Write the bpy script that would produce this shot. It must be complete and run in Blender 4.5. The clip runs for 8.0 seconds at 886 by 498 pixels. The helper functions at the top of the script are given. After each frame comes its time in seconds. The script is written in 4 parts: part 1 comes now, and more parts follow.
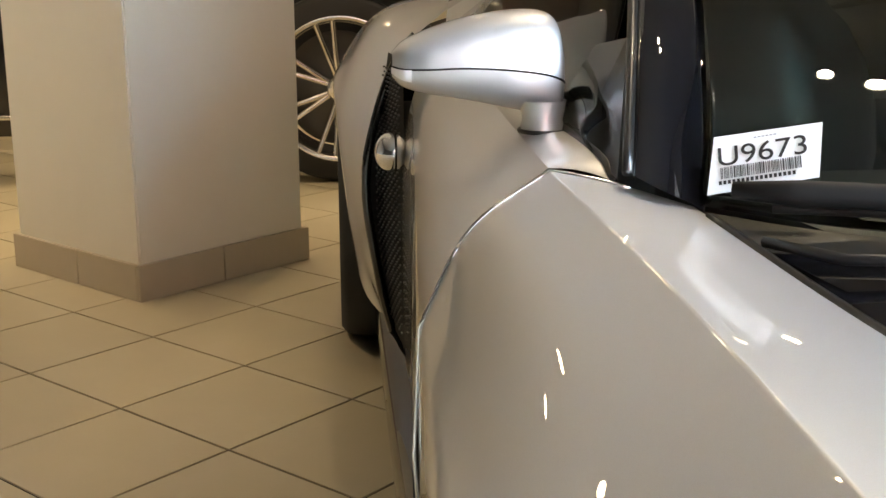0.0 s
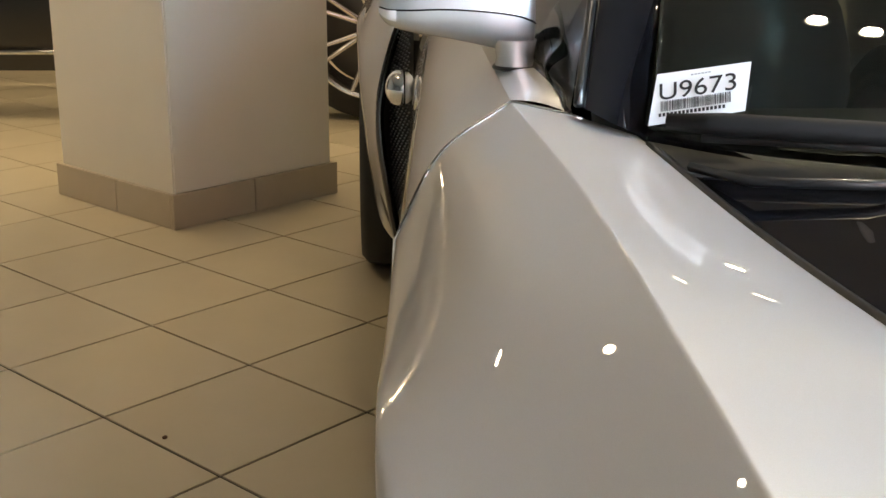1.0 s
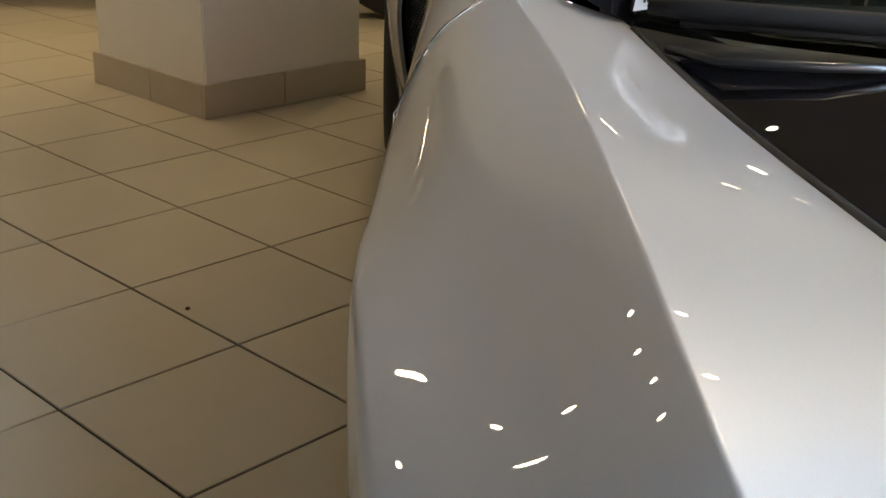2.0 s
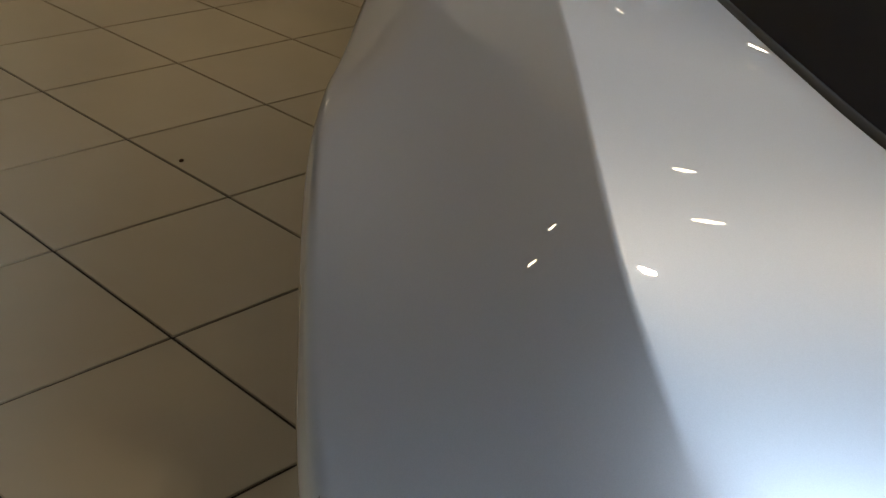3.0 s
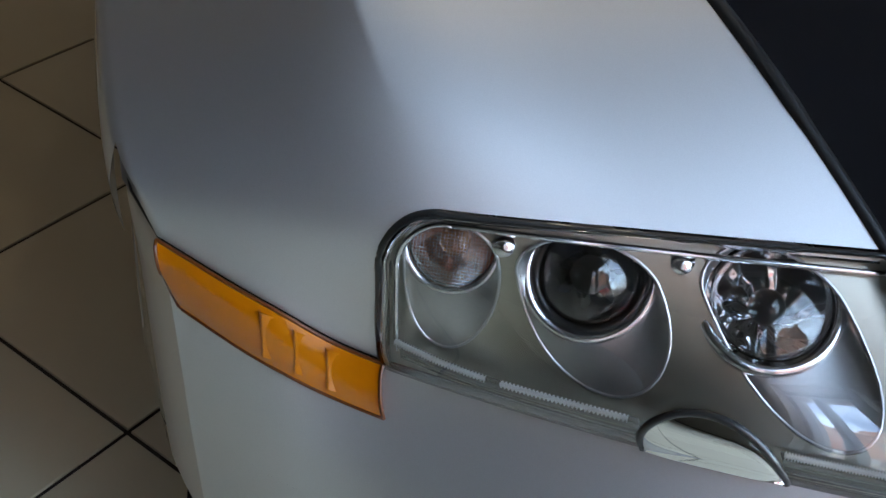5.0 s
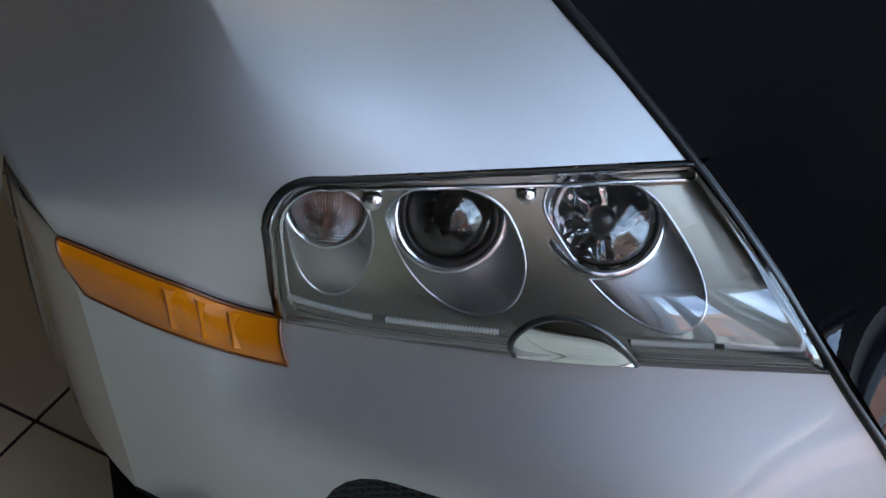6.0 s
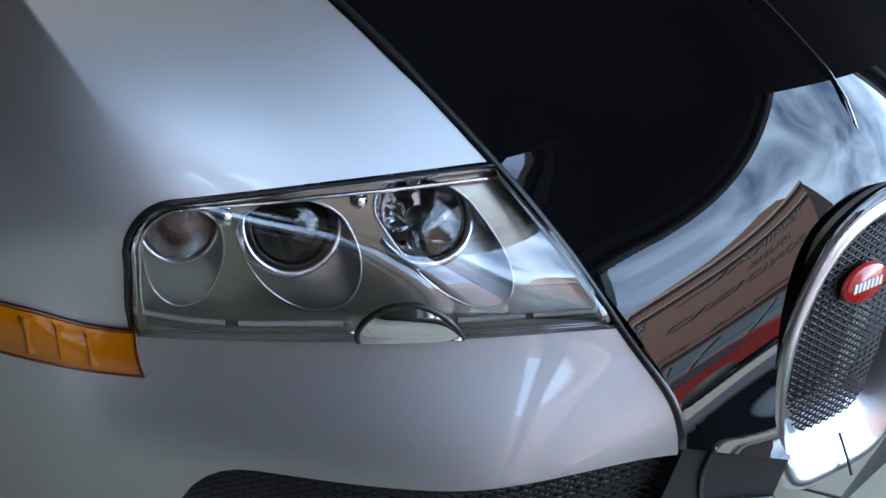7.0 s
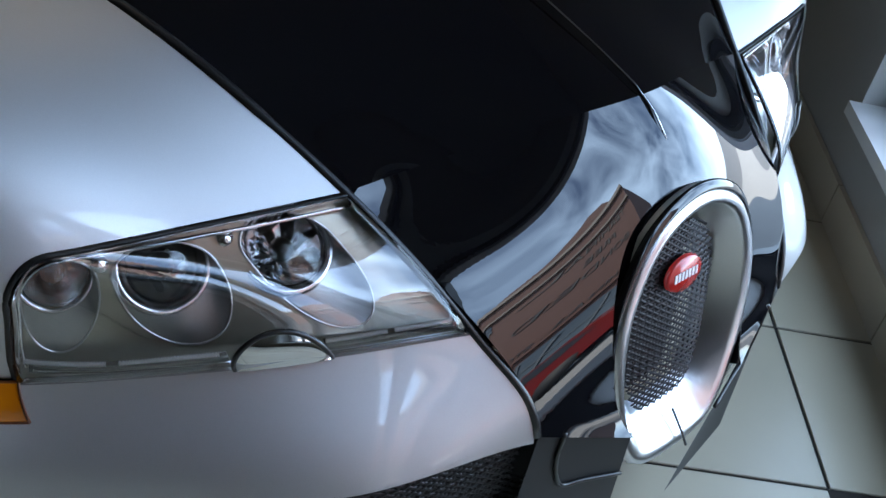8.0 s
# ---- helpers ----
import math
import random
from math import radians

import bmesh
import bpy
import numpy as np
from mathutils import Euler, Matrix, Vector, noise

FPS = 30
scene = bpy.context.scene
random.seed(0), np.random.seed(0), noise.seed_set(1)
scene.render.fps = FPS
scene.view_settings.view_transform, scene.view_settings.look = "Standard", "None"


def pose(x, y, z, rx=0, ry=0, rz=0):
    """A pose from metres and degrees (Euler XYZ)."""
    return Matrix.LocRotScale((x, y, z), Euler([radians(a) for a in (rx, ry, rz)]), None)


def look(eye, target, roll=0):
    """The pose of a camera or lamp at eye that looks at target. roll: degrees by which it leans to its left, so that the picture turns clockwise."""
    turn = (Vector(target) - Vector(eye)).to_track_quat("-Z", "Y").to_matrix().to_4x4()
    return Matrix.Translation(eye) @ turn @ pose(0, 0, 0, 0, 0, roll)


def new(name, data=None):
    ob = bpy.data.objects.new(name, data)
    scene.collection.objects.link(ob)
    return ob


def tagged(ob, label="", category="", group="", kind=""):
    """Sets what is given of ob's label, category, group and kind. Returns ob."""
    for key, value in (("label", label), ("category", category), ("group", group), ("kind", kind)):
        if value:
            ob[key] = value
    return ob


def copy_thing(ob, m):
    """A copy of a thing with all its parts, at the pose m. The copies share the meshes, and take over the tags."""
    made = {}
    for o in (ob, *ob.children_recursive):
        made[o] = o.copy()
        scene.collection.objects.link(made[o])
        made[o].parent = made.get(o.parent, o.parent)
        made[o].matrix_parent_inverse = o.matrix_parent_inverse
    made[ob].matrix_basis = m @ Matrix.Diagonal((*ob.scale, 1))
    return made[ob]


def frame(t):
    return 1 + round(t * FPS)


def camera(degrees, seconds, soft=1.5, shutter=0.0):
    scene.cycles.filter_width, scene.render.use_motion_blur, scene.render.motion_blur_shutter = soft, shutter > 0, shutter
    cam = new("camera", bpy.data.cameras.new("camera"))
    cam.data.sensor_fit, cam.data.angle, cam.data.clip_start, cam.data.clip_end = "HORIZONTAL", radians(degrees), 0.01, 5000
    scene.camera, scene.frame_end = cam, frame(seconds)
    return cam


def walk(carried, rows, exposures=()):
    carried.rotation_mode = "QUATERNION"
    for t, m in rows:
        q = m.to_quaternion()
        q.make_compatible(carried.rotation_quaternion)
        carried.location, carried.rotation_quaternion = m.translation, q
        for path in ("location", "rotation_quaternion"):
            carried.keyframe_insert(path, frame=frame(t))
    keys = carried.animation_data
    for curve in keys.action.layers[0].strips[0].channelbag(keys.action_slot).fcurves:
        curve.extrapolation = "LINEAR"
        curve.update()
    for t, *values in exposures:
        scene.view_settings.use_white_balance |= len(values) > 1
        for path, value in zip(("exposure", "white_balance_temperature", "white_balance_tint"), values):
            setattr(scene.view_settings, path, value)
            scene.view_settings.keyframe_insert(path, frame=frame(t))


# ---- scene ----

# ---------------------------------------------------------------- camera
cam = camera(42.0, 8.0)
PATH = [
    (0, (-1.044, 0.287, 1.084), (-0.869, 2.222, 0.610), -0.13),
    (0.5, (-1.006, 0.199, 1.089), (-0.858, 2.125, 0.573), 0.35),
    (1, (-0.970, 0.117, 1.098), (-0.874, 2.032, 0.528), 0.40),
    (1.5, (-0.944, 0.041, 1.096), (-0.884, 1.936, 0.461), 0.91),
    (2.8, (-0.880, -0.048, 1.068), (-0.867, 1.752, 0.198), 3.21),
    (3, (-0.871, -0.066, 1.074), (-0.842, 1.716, 0.163), 3.93),
    (3.5, (-0.838, -0.133, 1.084), (-0.756, 1.586, 0.065), 5.30),
    (4, (-0.819, -0.177, 1.088), (-0.669, 1.477, -0.028), 5.84),
    (4.5, (-0.808, -0.222, 1.104), (-0.589, 1.355, -0.107), 6.37),
    (4.7, (-0.806, -0.241, 1.110), (-0.564, 1.318, -0.120), 6.30),
    (5.8, (-0.828, -0.345, 1.185), (-0.367, 1.121, -0.096), 3.59),
    (6, (-0.840, -0.352, 1.203), (-0.325, 1.067, -0.099), 3.60),
    (6.5, (-0.950, -0.358, 1.255), (-0.130, 0.907, -0.047), 9.20),
    (7, (-1.028, -0.369, 1.273), (0.020, 0.792, 0.026), 12.74),
    (7.5, (-1.062, -0.378, 1.302), (0.125, 0.685, 0.085), 14.32),
    (8, (-1.096, -0.394, 1.339), (0.176, 0.592, 0.152), 14.25),
]
walk(cam, [(t, look(eye, target, roll)) for t, eye, target, roll in PATH], [(0, 5.22, 7600, 8), (1.5, 4.85, 7200, 8), (3, 3.98, 7050, 7), (4.5, 3.45, 6850, 8), (6, 3.05, 6600, 8), (8, 2.62, 6350, 8)])

# ---------------------------------------------------------------- world, sun, lamps
E1 = Vector((1, 1, 0)).normalized()      # the room stands at 45 degrees to the car
E2 = Vector((1, -1, 0)).normalized()     # towards the shop window
world = bpy.data.worlds.new("sky")
scene.world = world
world.use_nodes = True
wn = world.node_tree.nodes
sky = wn.new("ShaderNodeTexSky")
sky.sky_type, sky.sun_disc = "NISHITA", False
sky.sun_elevation, sky.sun_rotation = radians(56), radians(292)
wn["Background"].inputs["Strength"].default_value = 0.15
# thin streaks of cloud over the blue
wco, wnoise, wramp, wmix = wn.new("ShaderNodeTexCoord"), wn.new("ShaderNodeTexNoise"), wn.new("ShaderNodeValToRGB"), wn.new("ShaderNodeMix")
wnoise.inputs["Scale"].default_value, wnoise.inputs["Detail"].default_value, wnoise.inputs["Distortion"].default_value = 3.5, 7, 0.6
wramp.color_ramp.elements[0].position, wramp.color_ramp.elements[1].position = 0.32, 0.95
wmix.data_type = "RGBA"
wmix.inputs["B"].default_value = (9.6, 13.0, 17.5, 1)
world.node_tree.links.new(wco.outputs["Generated"], wnoise.inputs["Vector"])
world.node_tree.links.new(wnoise.outputs["Fac"], wramp.inputs["Fac"])
world.node_tree.links.new(wramp.outputs["Color"], wmix.inputs["Factor"])
world.node_tree.links.new(sky.outputs["Color"], wmix.inputs["A"])
world.node_tree.links.new(wmix.outputs["Result"], wn["Background"].inputs["Color"])


def lamp(name, kind, m, energy, color, size=0.1, spot=60):
    data = bpy.data.lights.new(name, kind)
    data.energy, data.color = energy, color
    if kind == "SPOT":
        data.spot_size, data.spot_blend, data.shadow_soft_size = radians(spot), 0.5, size
    elif kind == "SUN":
        data.angle = size
    elif kind == "AREA":
        data.size = size
    else:
        data.shadow_soft_size = size
    ob = new(name, data)
    ob.matrix_world = m
    return ob


CEIL_Z = 4.0
# a pair of bright spots over the front of the car, and warm recessed downlights over the rest of the room
SPOTS = [(2.0, -1.92), (2.0, -1.62)]
DOWNLIGHTS = [(3.65, -2.4), (5.0, -3.45)] + [(s_, n_) for n_ in (-4.6, -6.2, -7.6) for s_ in (0.2, 1.7, 3.4, 5.2)]
for s_, n_ in SPOTS:
    p_ = E1 * s_ + E2 * n_
    lamp("spot_beam", "SPOT", look((p_.x, p_.y, CEIL_Z - 0.06), (-0.25, 0.75, 0.7)), 2.2, (1.0, 0.86, 0.66), 0.05, 42)
for s_, n_ in DOWNLIGHTS:
    p_ = E1 * s_ + E2 * n_
    lamp("downlight_beam", "SPOT", look((p_.x, p_.y, CEIL_Z - 0.06), (p_.x, p_.y + 0.001, 0)), 0.05 if n_ > -4 else 3.1, (1.0, 0.78, 0.52), 0.04, 95)
lamp("sun", "SUN", look((-5, 2, 8), (0, 0, 0)), 5.0, (1.0, 0.95, 0.88), radians(0.5))


# ---------------------------------------------------------------- materials
def material(name, color, rough=0.5, metal=0.0, coat=0.0, noise_scale=0, noise_amount=0.15, bump=0.0, bump_scale=200, ior=1.5, coat_rough=0.02, spec=0.5, vary=0.0, coat_ior=1.5):
    m = bpy.data.materials.new(name)
    m.use_nodes = True
    n, l = m.node_tree.nodes, m.node_tree.links
    b = n["Principled BSDF"]
    b.inputs["Base Color"].default_value = (*color, 1)
    b.inputs["Roughness"].default_value = rough
    b.inputs["Metallic"].default_value = metal
    b.inputs["Coat Weight"].default_value = coat
    b.inputs["Coat Roughness"].default_value = coat_rough
    b.inputs["IOR"].default_value = ior
    b.inputs["Coat IOR"].default_value = coat_ior
    b.inputs["Specular IOR Level"].default_value = spec
    tc = n.new("ShaderNodeTexCoord")
    if noise_scale:
        nz = n.new("ShaderNodeTexNoise")
        nz.inputs["Scale"].default_value, nz.inputs["Detail"].default_value = noise_scale, 6
        l.new(tc.outputs["Object"], nz.inputs["Vector"])
        mix = n.new("ShaderNodeMix")
        mix.data_type = "RGBA"
        mix.inputs["A"].default_value = (*[c * (1 - noise_amount) for c in color], 1)
        mix.inputs["B"].default_value = (*[min(1, c * (1 + noise_amount)) for c in color], 1)
        l.new(nz.outputs["Fac"], mix.inputs["Factor"])
        last = mix.outputs["Result"]
        if vary:        # each piece a little lighter or darker than the next
            info, span, hsv = n.new("ShaderNodeObjectInfo"), n.new("ShaderNodeMapRange"), n.new("ShaderNodeHueSaturation")
            span.inputs["To Min"].default_value, span.inputs["To Max"].default_value = 1 - vary, 1 + vary
            l.new(info.outputs["Random"], span.inputs["Value"])
            l.new(span.outputs["Result"], hsv.inputs["Value"])
            l.new(last, hsv.inputs["Color"])
            last = hsv.outputs["Color"]
        l.new(last, b.inputs["Base Color"])
    if bump:
        bz = n.new("ShaderNodeTexNoise")
        bz.inputs["Scale"].default_value, bz.inputs["Detail"].default_value = bump_scale, 3
        l.new(tc.outputs["Object"], bz.inputs["Vector"])
        bm_ = n.new("ShaderNodeBump")
        bm_.inputs["Strength"].default_value, bm_.inputs["Distance"].default_value = bump, 0.002
        l.new(bz.outputs["Fac"], bm_.inputs["Height"])
        l.new(bm_.outputs["Normal"], b.inputs["Normal"])
    return m


SILVER = material("silver_paint", (0.65, 0.65, 0.66), 0.52, 0.95, 1.0, 1400, 0.10, coat_rough=0.006, coat_ior=1.65)
BLACK = material("black_paint", (0.004, 0.004, 0.005), 0.3, 0.0, 1.0, coat_rough=0.004, spec=0.0, coat_ior=1.72)
TRIM = material("black_trim", (0.012, 0.012, 0.012), 0.35, 0, 0.3)
WIPER = material("wiper_plastic", (0.010, 0.010, 0.010), 0.55, spec=0.25)
RUBBER = material("rubber", (0.02, 0.02, 0.02), 0.7, bump=0.2)
ALU = material("satin_aluminium", (0.72, 0.72, 0.73), 0.28, 1.0, 0, 400, 0.04)
POLISHED = material("polished_ring", (0.82, 0.82, 0.84), 0.16, 1.0)
CHROME = material("chrome", (0.85, 0.85, 0.87), 0.06, 1.0)
TILE = material("floor_tile", (0.43, 0.38, 0.275), 0.30, 0, 0, 6, 0.07, 0.03, 60, vary=0.05)
GROUT = material("grout", (0.022, 0.018, 0.014), 0.9, 0, 0, 40, 0.2)
PLASTER = material("plaster", (0.76, 0.73, 0.63), 0.8, 0, 0, 3, 0.05, 0.1, 90)
SKIRT = material("skirting_tile", (0.46, 0.40, 0.30), 0.35, 0, 0, 8, 0.08)
DARKWALL = material("taupe_wall_paint", (0.20, 0.185, 0.16), 0.75, 0, 0, 2, 0.08, 0.08, 80)
# plaster darkened to grey: the backlit window wall's shade is in the colour
SHADEDWALL = material("shaded_plaster", (0.40, 0.39, 0.36), 0.8, 0, 0, 3, 0.06, 0.1, 90)
CEIL = material("ceiling_paint", (0.30, 0.29, 0.275), 0.85, 0, 0, 2, 0.06)
AMBER = material("amber_plastic", (0.46, 0.135, 0.002), 0.16, 0, 0.7, 30, 0.12)
# near-black for gaps and openings: their shade is put into the colour
DARK = material("cavity_shade", (0.006, 0.006, 0.006), 0.7, spec=0.2)
CHIN = material("dark_satin_plastic", (0.016, 0.016, 0.017), 0.42, spec=0.35)
PAVING = material("grey_paving", (0.20, 0.195, 0.185), 0.85, 0, 0, 1.5, 0.12, 0.2, 40)


def glass(name, color=(1, 1, 1), rough=0.0, ior=1.5):
    m = bpy.data.materials.new(name)
    m.use_nodes = True
    b = m.node_tree.nodes["Principled BSDF"]
    b.inputs["Base Color"].default_value = (*color, 1)
    b.inputs["Roughness"].default_value = rough
    b.inputs["Transmission Weight"].default_value = 1
    b.inputs["IOR"].default_value = ior
    return m


PLATE = material("champagne_metal", (0.50, 0.475, 0.40), 0.36, 1.0, 0, 60, 0.05)
SCOOP = material("satin_grey_metal", (0.46, 0.46, 0.46), 0.36, 1.0, 0, 300, 0.06)
AMBERDISH = material("orange_tinted_reflector", (0.80, 0.50, 0.34), 0.22, 1.0, 0, 200, 0.2)
LENSBACK = material("blue_black_lens_housing", (0.06, 0.075, 0.10), 0.22, 0.7)
RED = material("red_enamel", (0.55, 0.02, 0.015), 0.25, 0, 0.8)
DARKRED = material("dark_red_paint", (0.16, 0.008, 0.007), 0.3, 0, 0.8)
STRIP = material("ribbed_clear_plastic", (0.92, 0.93, 0.94), 0.3, 0.0, 0.8)
WHITE = material("white_enamel", (0.8, 0.8, 0.8), 0.4)
PAPER = material("white_paper", (0.82, 0.82, 0.80), 0.6)
INK = material("black_ink", (0.02, 0.02, 0.02), 0.6)
GREYPLASTIC = material("grey_satin_plastic", (0.06, 0.06, 0.06), 0.4, 0, 0.2)
DARKFRAME = material("dark_window_frame", (0.10, 0.11, 0.12), 0.5)
BRICK = material("brick", (0.105, 0.052, 0.040), 0.85, 0, 0, 2.5, 0.25, 0.3, 15)
STONE = material("pale_stone", (0.20, 0.17, 0.145), 0.8, 0, 0, 3, 0.15)
ASPHALT = material("asphalt", (0.09, 0.09, 0.09), 0.9, 0, 0, 20, 0.2)
SILLWHITE = material("white_sill_paint", (0.80, 0.80, 0.78), 0.45)
FRAME = material("grey_window_frame", (0.45, 0.47, 0.50), 0.4)
PANE = material("dark_pane", (0.03, 0.04, 0.05), 0.05, 0, 1.0)
SUVPAINT = material("dark_suv_paint", (0.006, 0.005, 0.005), 0.3, 0, 0.6)
POLISH = material("polished_alloy", (0.75, 0.73, 0.70), 0.18, 1.0)


def emitter(name, color, strength):
    m = bpy.data.materials.new(name)
    m.use_nodes = True
    b = m.node_tree.nodes["Principled BSDF"]
    b.inputs["Emission Color"].default_value, b.inputs["Emission Strength"].default_value = (*color, 1), strength
    return m


BULB = emitter("lamp_glow", (1.0, 0.84, 0.62), 2.0)
GLASS = glass("clear_glass")
COVER = glass("hard_clear_plastic", ior=1.72)
TINT = glass("tinted_glass", (0.25, 0.30, 0.28))


# ---------------------------------------------------------------- helpers for building
def part(name, bm, mat, parent=None, label="", smooth=True):
    me = bpy.data.meshes.new(name)
    bm.normal_update()
    bm.to_mesh(me)
    bm.free()
    for p in me.polygons:
        p.use_smooth = smooth
    me.materials.append(mat)
    ob = new(name, me)
    if parent:
        ob.parent = parent
    if label:
        tagged(ob, label)
    return ob


def thing(name, label, category, group="", kind="", at=(0, 0, 0)):
    ob = new(name)
    ob.location = at
    return tagged(ob, label, category, group, kind)


def box(bm, size, m=Matrix.Identity(4)):
    return bmesh.ops.create_cube(bm, size=1, matrix=m @ Matrix.Diagonal((*size, 1)))


def box_part(name, size, m, mat, parent=None, label="", bevel=0.0):
    bm = bmesh.new()
    box(bm, size)
    if bevel:
        bmesh.ops.bevel(bm, geom=bm.edges[:], offset=bevel, segments=2, affect="EDGES")
    bm.transform(m)
    return part(name, bm, mat, parent, label, smooth=False)


def sheet(P, thick=0.0, flip=False):
    """A bmesh from a grid of points, with an optional thickness along its inward normals."""
    P = np.asarray(P, float)
    R, C = P.shape[:2]
    bm = bmesh.new()
    vs = [[bm.verts.new(P[i, j]) for j in range(C)] for i in range(R)]
    for i in range(R - 1):
        for j in range(C - 1):
            q = [vs[i][j], vs[i + 1][j], vs[i + 1][j + 1], vs[i][j + 1]]
            try:
                bm.faces.new(q[::-1] if flip else q)
            except ValueError:
                pass
    bmesh.ops.remove_doubles(bm, verts=bm.verts[:], dist=1e-6)
    bm.normal_update()
    if thick:
        bmesh.ops.solidify(bm, geom=bm.faces[:], thickness=thick)
    return bm


def spline(pts, u):
    """Catmull-Rom through pts (n, 3) at the parameters u, from 0 to n - 1."""
    pts = np.asarray(pts, float)
    pts = np.vstack([2 * pts[0] - pts[1], pts, 2 * pts[-1] - pts[-2]])
    u = np.atleast_1d(np.asarray(u, float))
    i = np.clip(np.floor(u).astype(int), 0, len(pts) - 4)
    f = (u - i)[:, None]
    a, b, c, d = pts[i], pts[i + 1], pts[i + 2], pts[i + 3]
    return 0.5 * (2 * b + (c - a) * f + (2 * a - 5 * b + 4 * c - d) * f ** 2 + (3 * b - a - 3 * c + d) * f ** 3)


def tube(points, radius, sides=8, cap=True):
    """A bmesh tube along points; radius may be a number or one for each point."""
    pts = [Vector(p) for p in points]
    bm = bmesh.new()
    rings = []
    for i, p in enumerate(pts):
        d = (pts[min(i + 1, len(pts) - 1)] - pts[max(i - 1, 0)]).normalized()
        a = d.cross(Vector((0.13, 0.21, 0.97))).normalized()
        b = d.cross(a)
        r = radius[i] if isinstance(radius, (list, tuple)) else radius
        rings.append([bm.verts.new(p + (a * math.cos(k * math.tau / sides) + b * math.sin(k * math.tau / sides)) * r) for k in range(sides)])
    for q, w in zip(rings, rings[1:]):
        for k in range(sides):
            bm.faces.new((q[k], q[(k + 1) % sides], w[(k + 1) % sides], w[k]))
    if cap:
        bm.faces.new(rings[0][::-1])
        bm.faces.new(rings[-1])
    return bm


X0 = -0.05      # the car's middle plane


def mirror(P):
    P = np.array(P, float)
    P[..., 0] = 2 * X0 - P[..., 0]
    return P



# ---------------------------------------------------------------- the room
ROOM = Matrix(((E1.x, -E2.x, 0, 0), (E1.y, -E2.y, 0, 0), (0, 0, 1, 0), (0, 0, 0, 1)))   # x: along the window wall, y: away from it
WALL_N = 0.614


def wall(name, s0, s1, n0, n1, z0, z1, mat, label, cat="wall"):
    m = ROOM @ Matrix.Translation(((s0 + s1) / 2, -(n0 + n1) / 2, (z0 + z1) / 2))
    return tagged(box_part(name, (s1 - s0, n1 - n0, z1 - z0), m, mat), label, cat, kind="structure")


SILL_Z, HEAD_Z = 0.23, 3.0
W0, W1 = -1.34, 1.20       # the ends of the shop window along its wall
wall("wall_window_low", -7, 7, WALL_N, WALL_N + 0.2, 0, SILL_Z, SHADEDWALL, "low plastered wall under the shop window")
wall("wall_window_high", -7, 7, WALL_N, WALL_N + 0.2, HEAD_Z, CEIL_Z, SHADEDWALL, "plastered wall above the shop window")
wall("wall_end", 7, 7.2, -9, WALL_N + 0.2, 0, CEIL_Z, PLASTER, "plain plastered end wall of the showroom")
wall("wall_start", -7.2, -7, -9, WALL_N + 0.2, 0, CEIL_Z, DARKWALL, "plain taupe painted wall at the end of the showroom")
wall("wall_back", -7, 7, -8.8, -8.6, 0, CEIL_Z, DARKWALL, "plain taupe painted back wall of the showroom")
wall("ceiling", -7.2, 7.2, -9.2, WALL_N + 0.2, CEIL_Z, CEIL_Z + 0.1, CEIL, "grey painted showroom ceiling", "ceiling")
V0, V1 = -2.40, -1.44       # a narrower window beside it
wall("wall_window_start", -7, V0, WALL_N, WALL_N + 0.2, SILL_Z, HEAD_Z, SHADEDWALL, "plastered wall beside the shop window")
wall("wall_window_pier", V1, W0, WALL_N, WALL_N + 0.2, SILL_Z, HEAD_Z, SHADEDWALL, "narrow plastered pier between the two shop windows")
wall("window_sill", V0, V1, WALL_N - 0.03, WALL_N + 0.2, SILL_Z, SILL_Z + 0.03, SILLWHITE, "white painted sill of the shop window", "window sill")
wall("wall_window_end", W1, 7, WALL_N, WALL_N + 0.2, SILL_Z, HEAD_Z, SHADEDWALL, "plastered wall beside the shop window")
wall("window_sill", W0, W1, WALL_N - 0.03, WALL_N + 0.2, SILL_Z, SILL_Z + 0.03, SILLWHITE, "white painted sill along the shop window", "window sill")
for k in range(17):     # skirting tiles along the window wall
    s0 = -2.62 + k * 0.414
    t_ = wall("skirting_tile", s0, s0 + 0.410, WALL_N - 0.012, WALL_N, 0, 0.1, SKIRT, "beige ceramic skirting tile along the low wall", "skirting")


def shop_window(name, W0, W1, HEAD_Z, mullions=()):
    ob = tagged(new(name), "large shop window with slim dark metal frames", "window", kind="structure")
    def bar(s0, s1, z0, z1, name="frame_bar", mat=TRIM, n=0.06):
        m = ROOM @ Matrix.Translation(((s0 + s1) / 2, -(WALL_N + 0.1), (z0 + z1) / 2))
        box_part(name, (s1 - s0, n, z1 - z0), m, mat, ob, bevel=0.005)
    bar(W0, W1, SILL_Z + 0.03, SILL_Z + 0.09)
    bar(W0, W1, HEAD_Z - 0.07, HEAD_Z)
    bar(W0, W1, HEAD_Z - 0.16, HEAD_Z - 0.10, mat=FRAME)
    for s in mullions:
        bar(s - 0.04, s + 0.04, SILL_Z + 0.09, HEAD_Z - 0.16)
    for s in (W0 + 0.035, W1 - 0.035):
        bar(s - 0.035, s + 0.035, SILL_Z + 0.09, HEAD_Z - 0.16)
        bar(s - 0.12, s - 0.06, SILL_Z + 0.09, HEAD_Z - 0.16, mat=FRAME)
shop_window("window_1", W0, W1, HEAD_Z)
shop_window("window_2", V0, V1, HEAD_Z, (-2.02,))


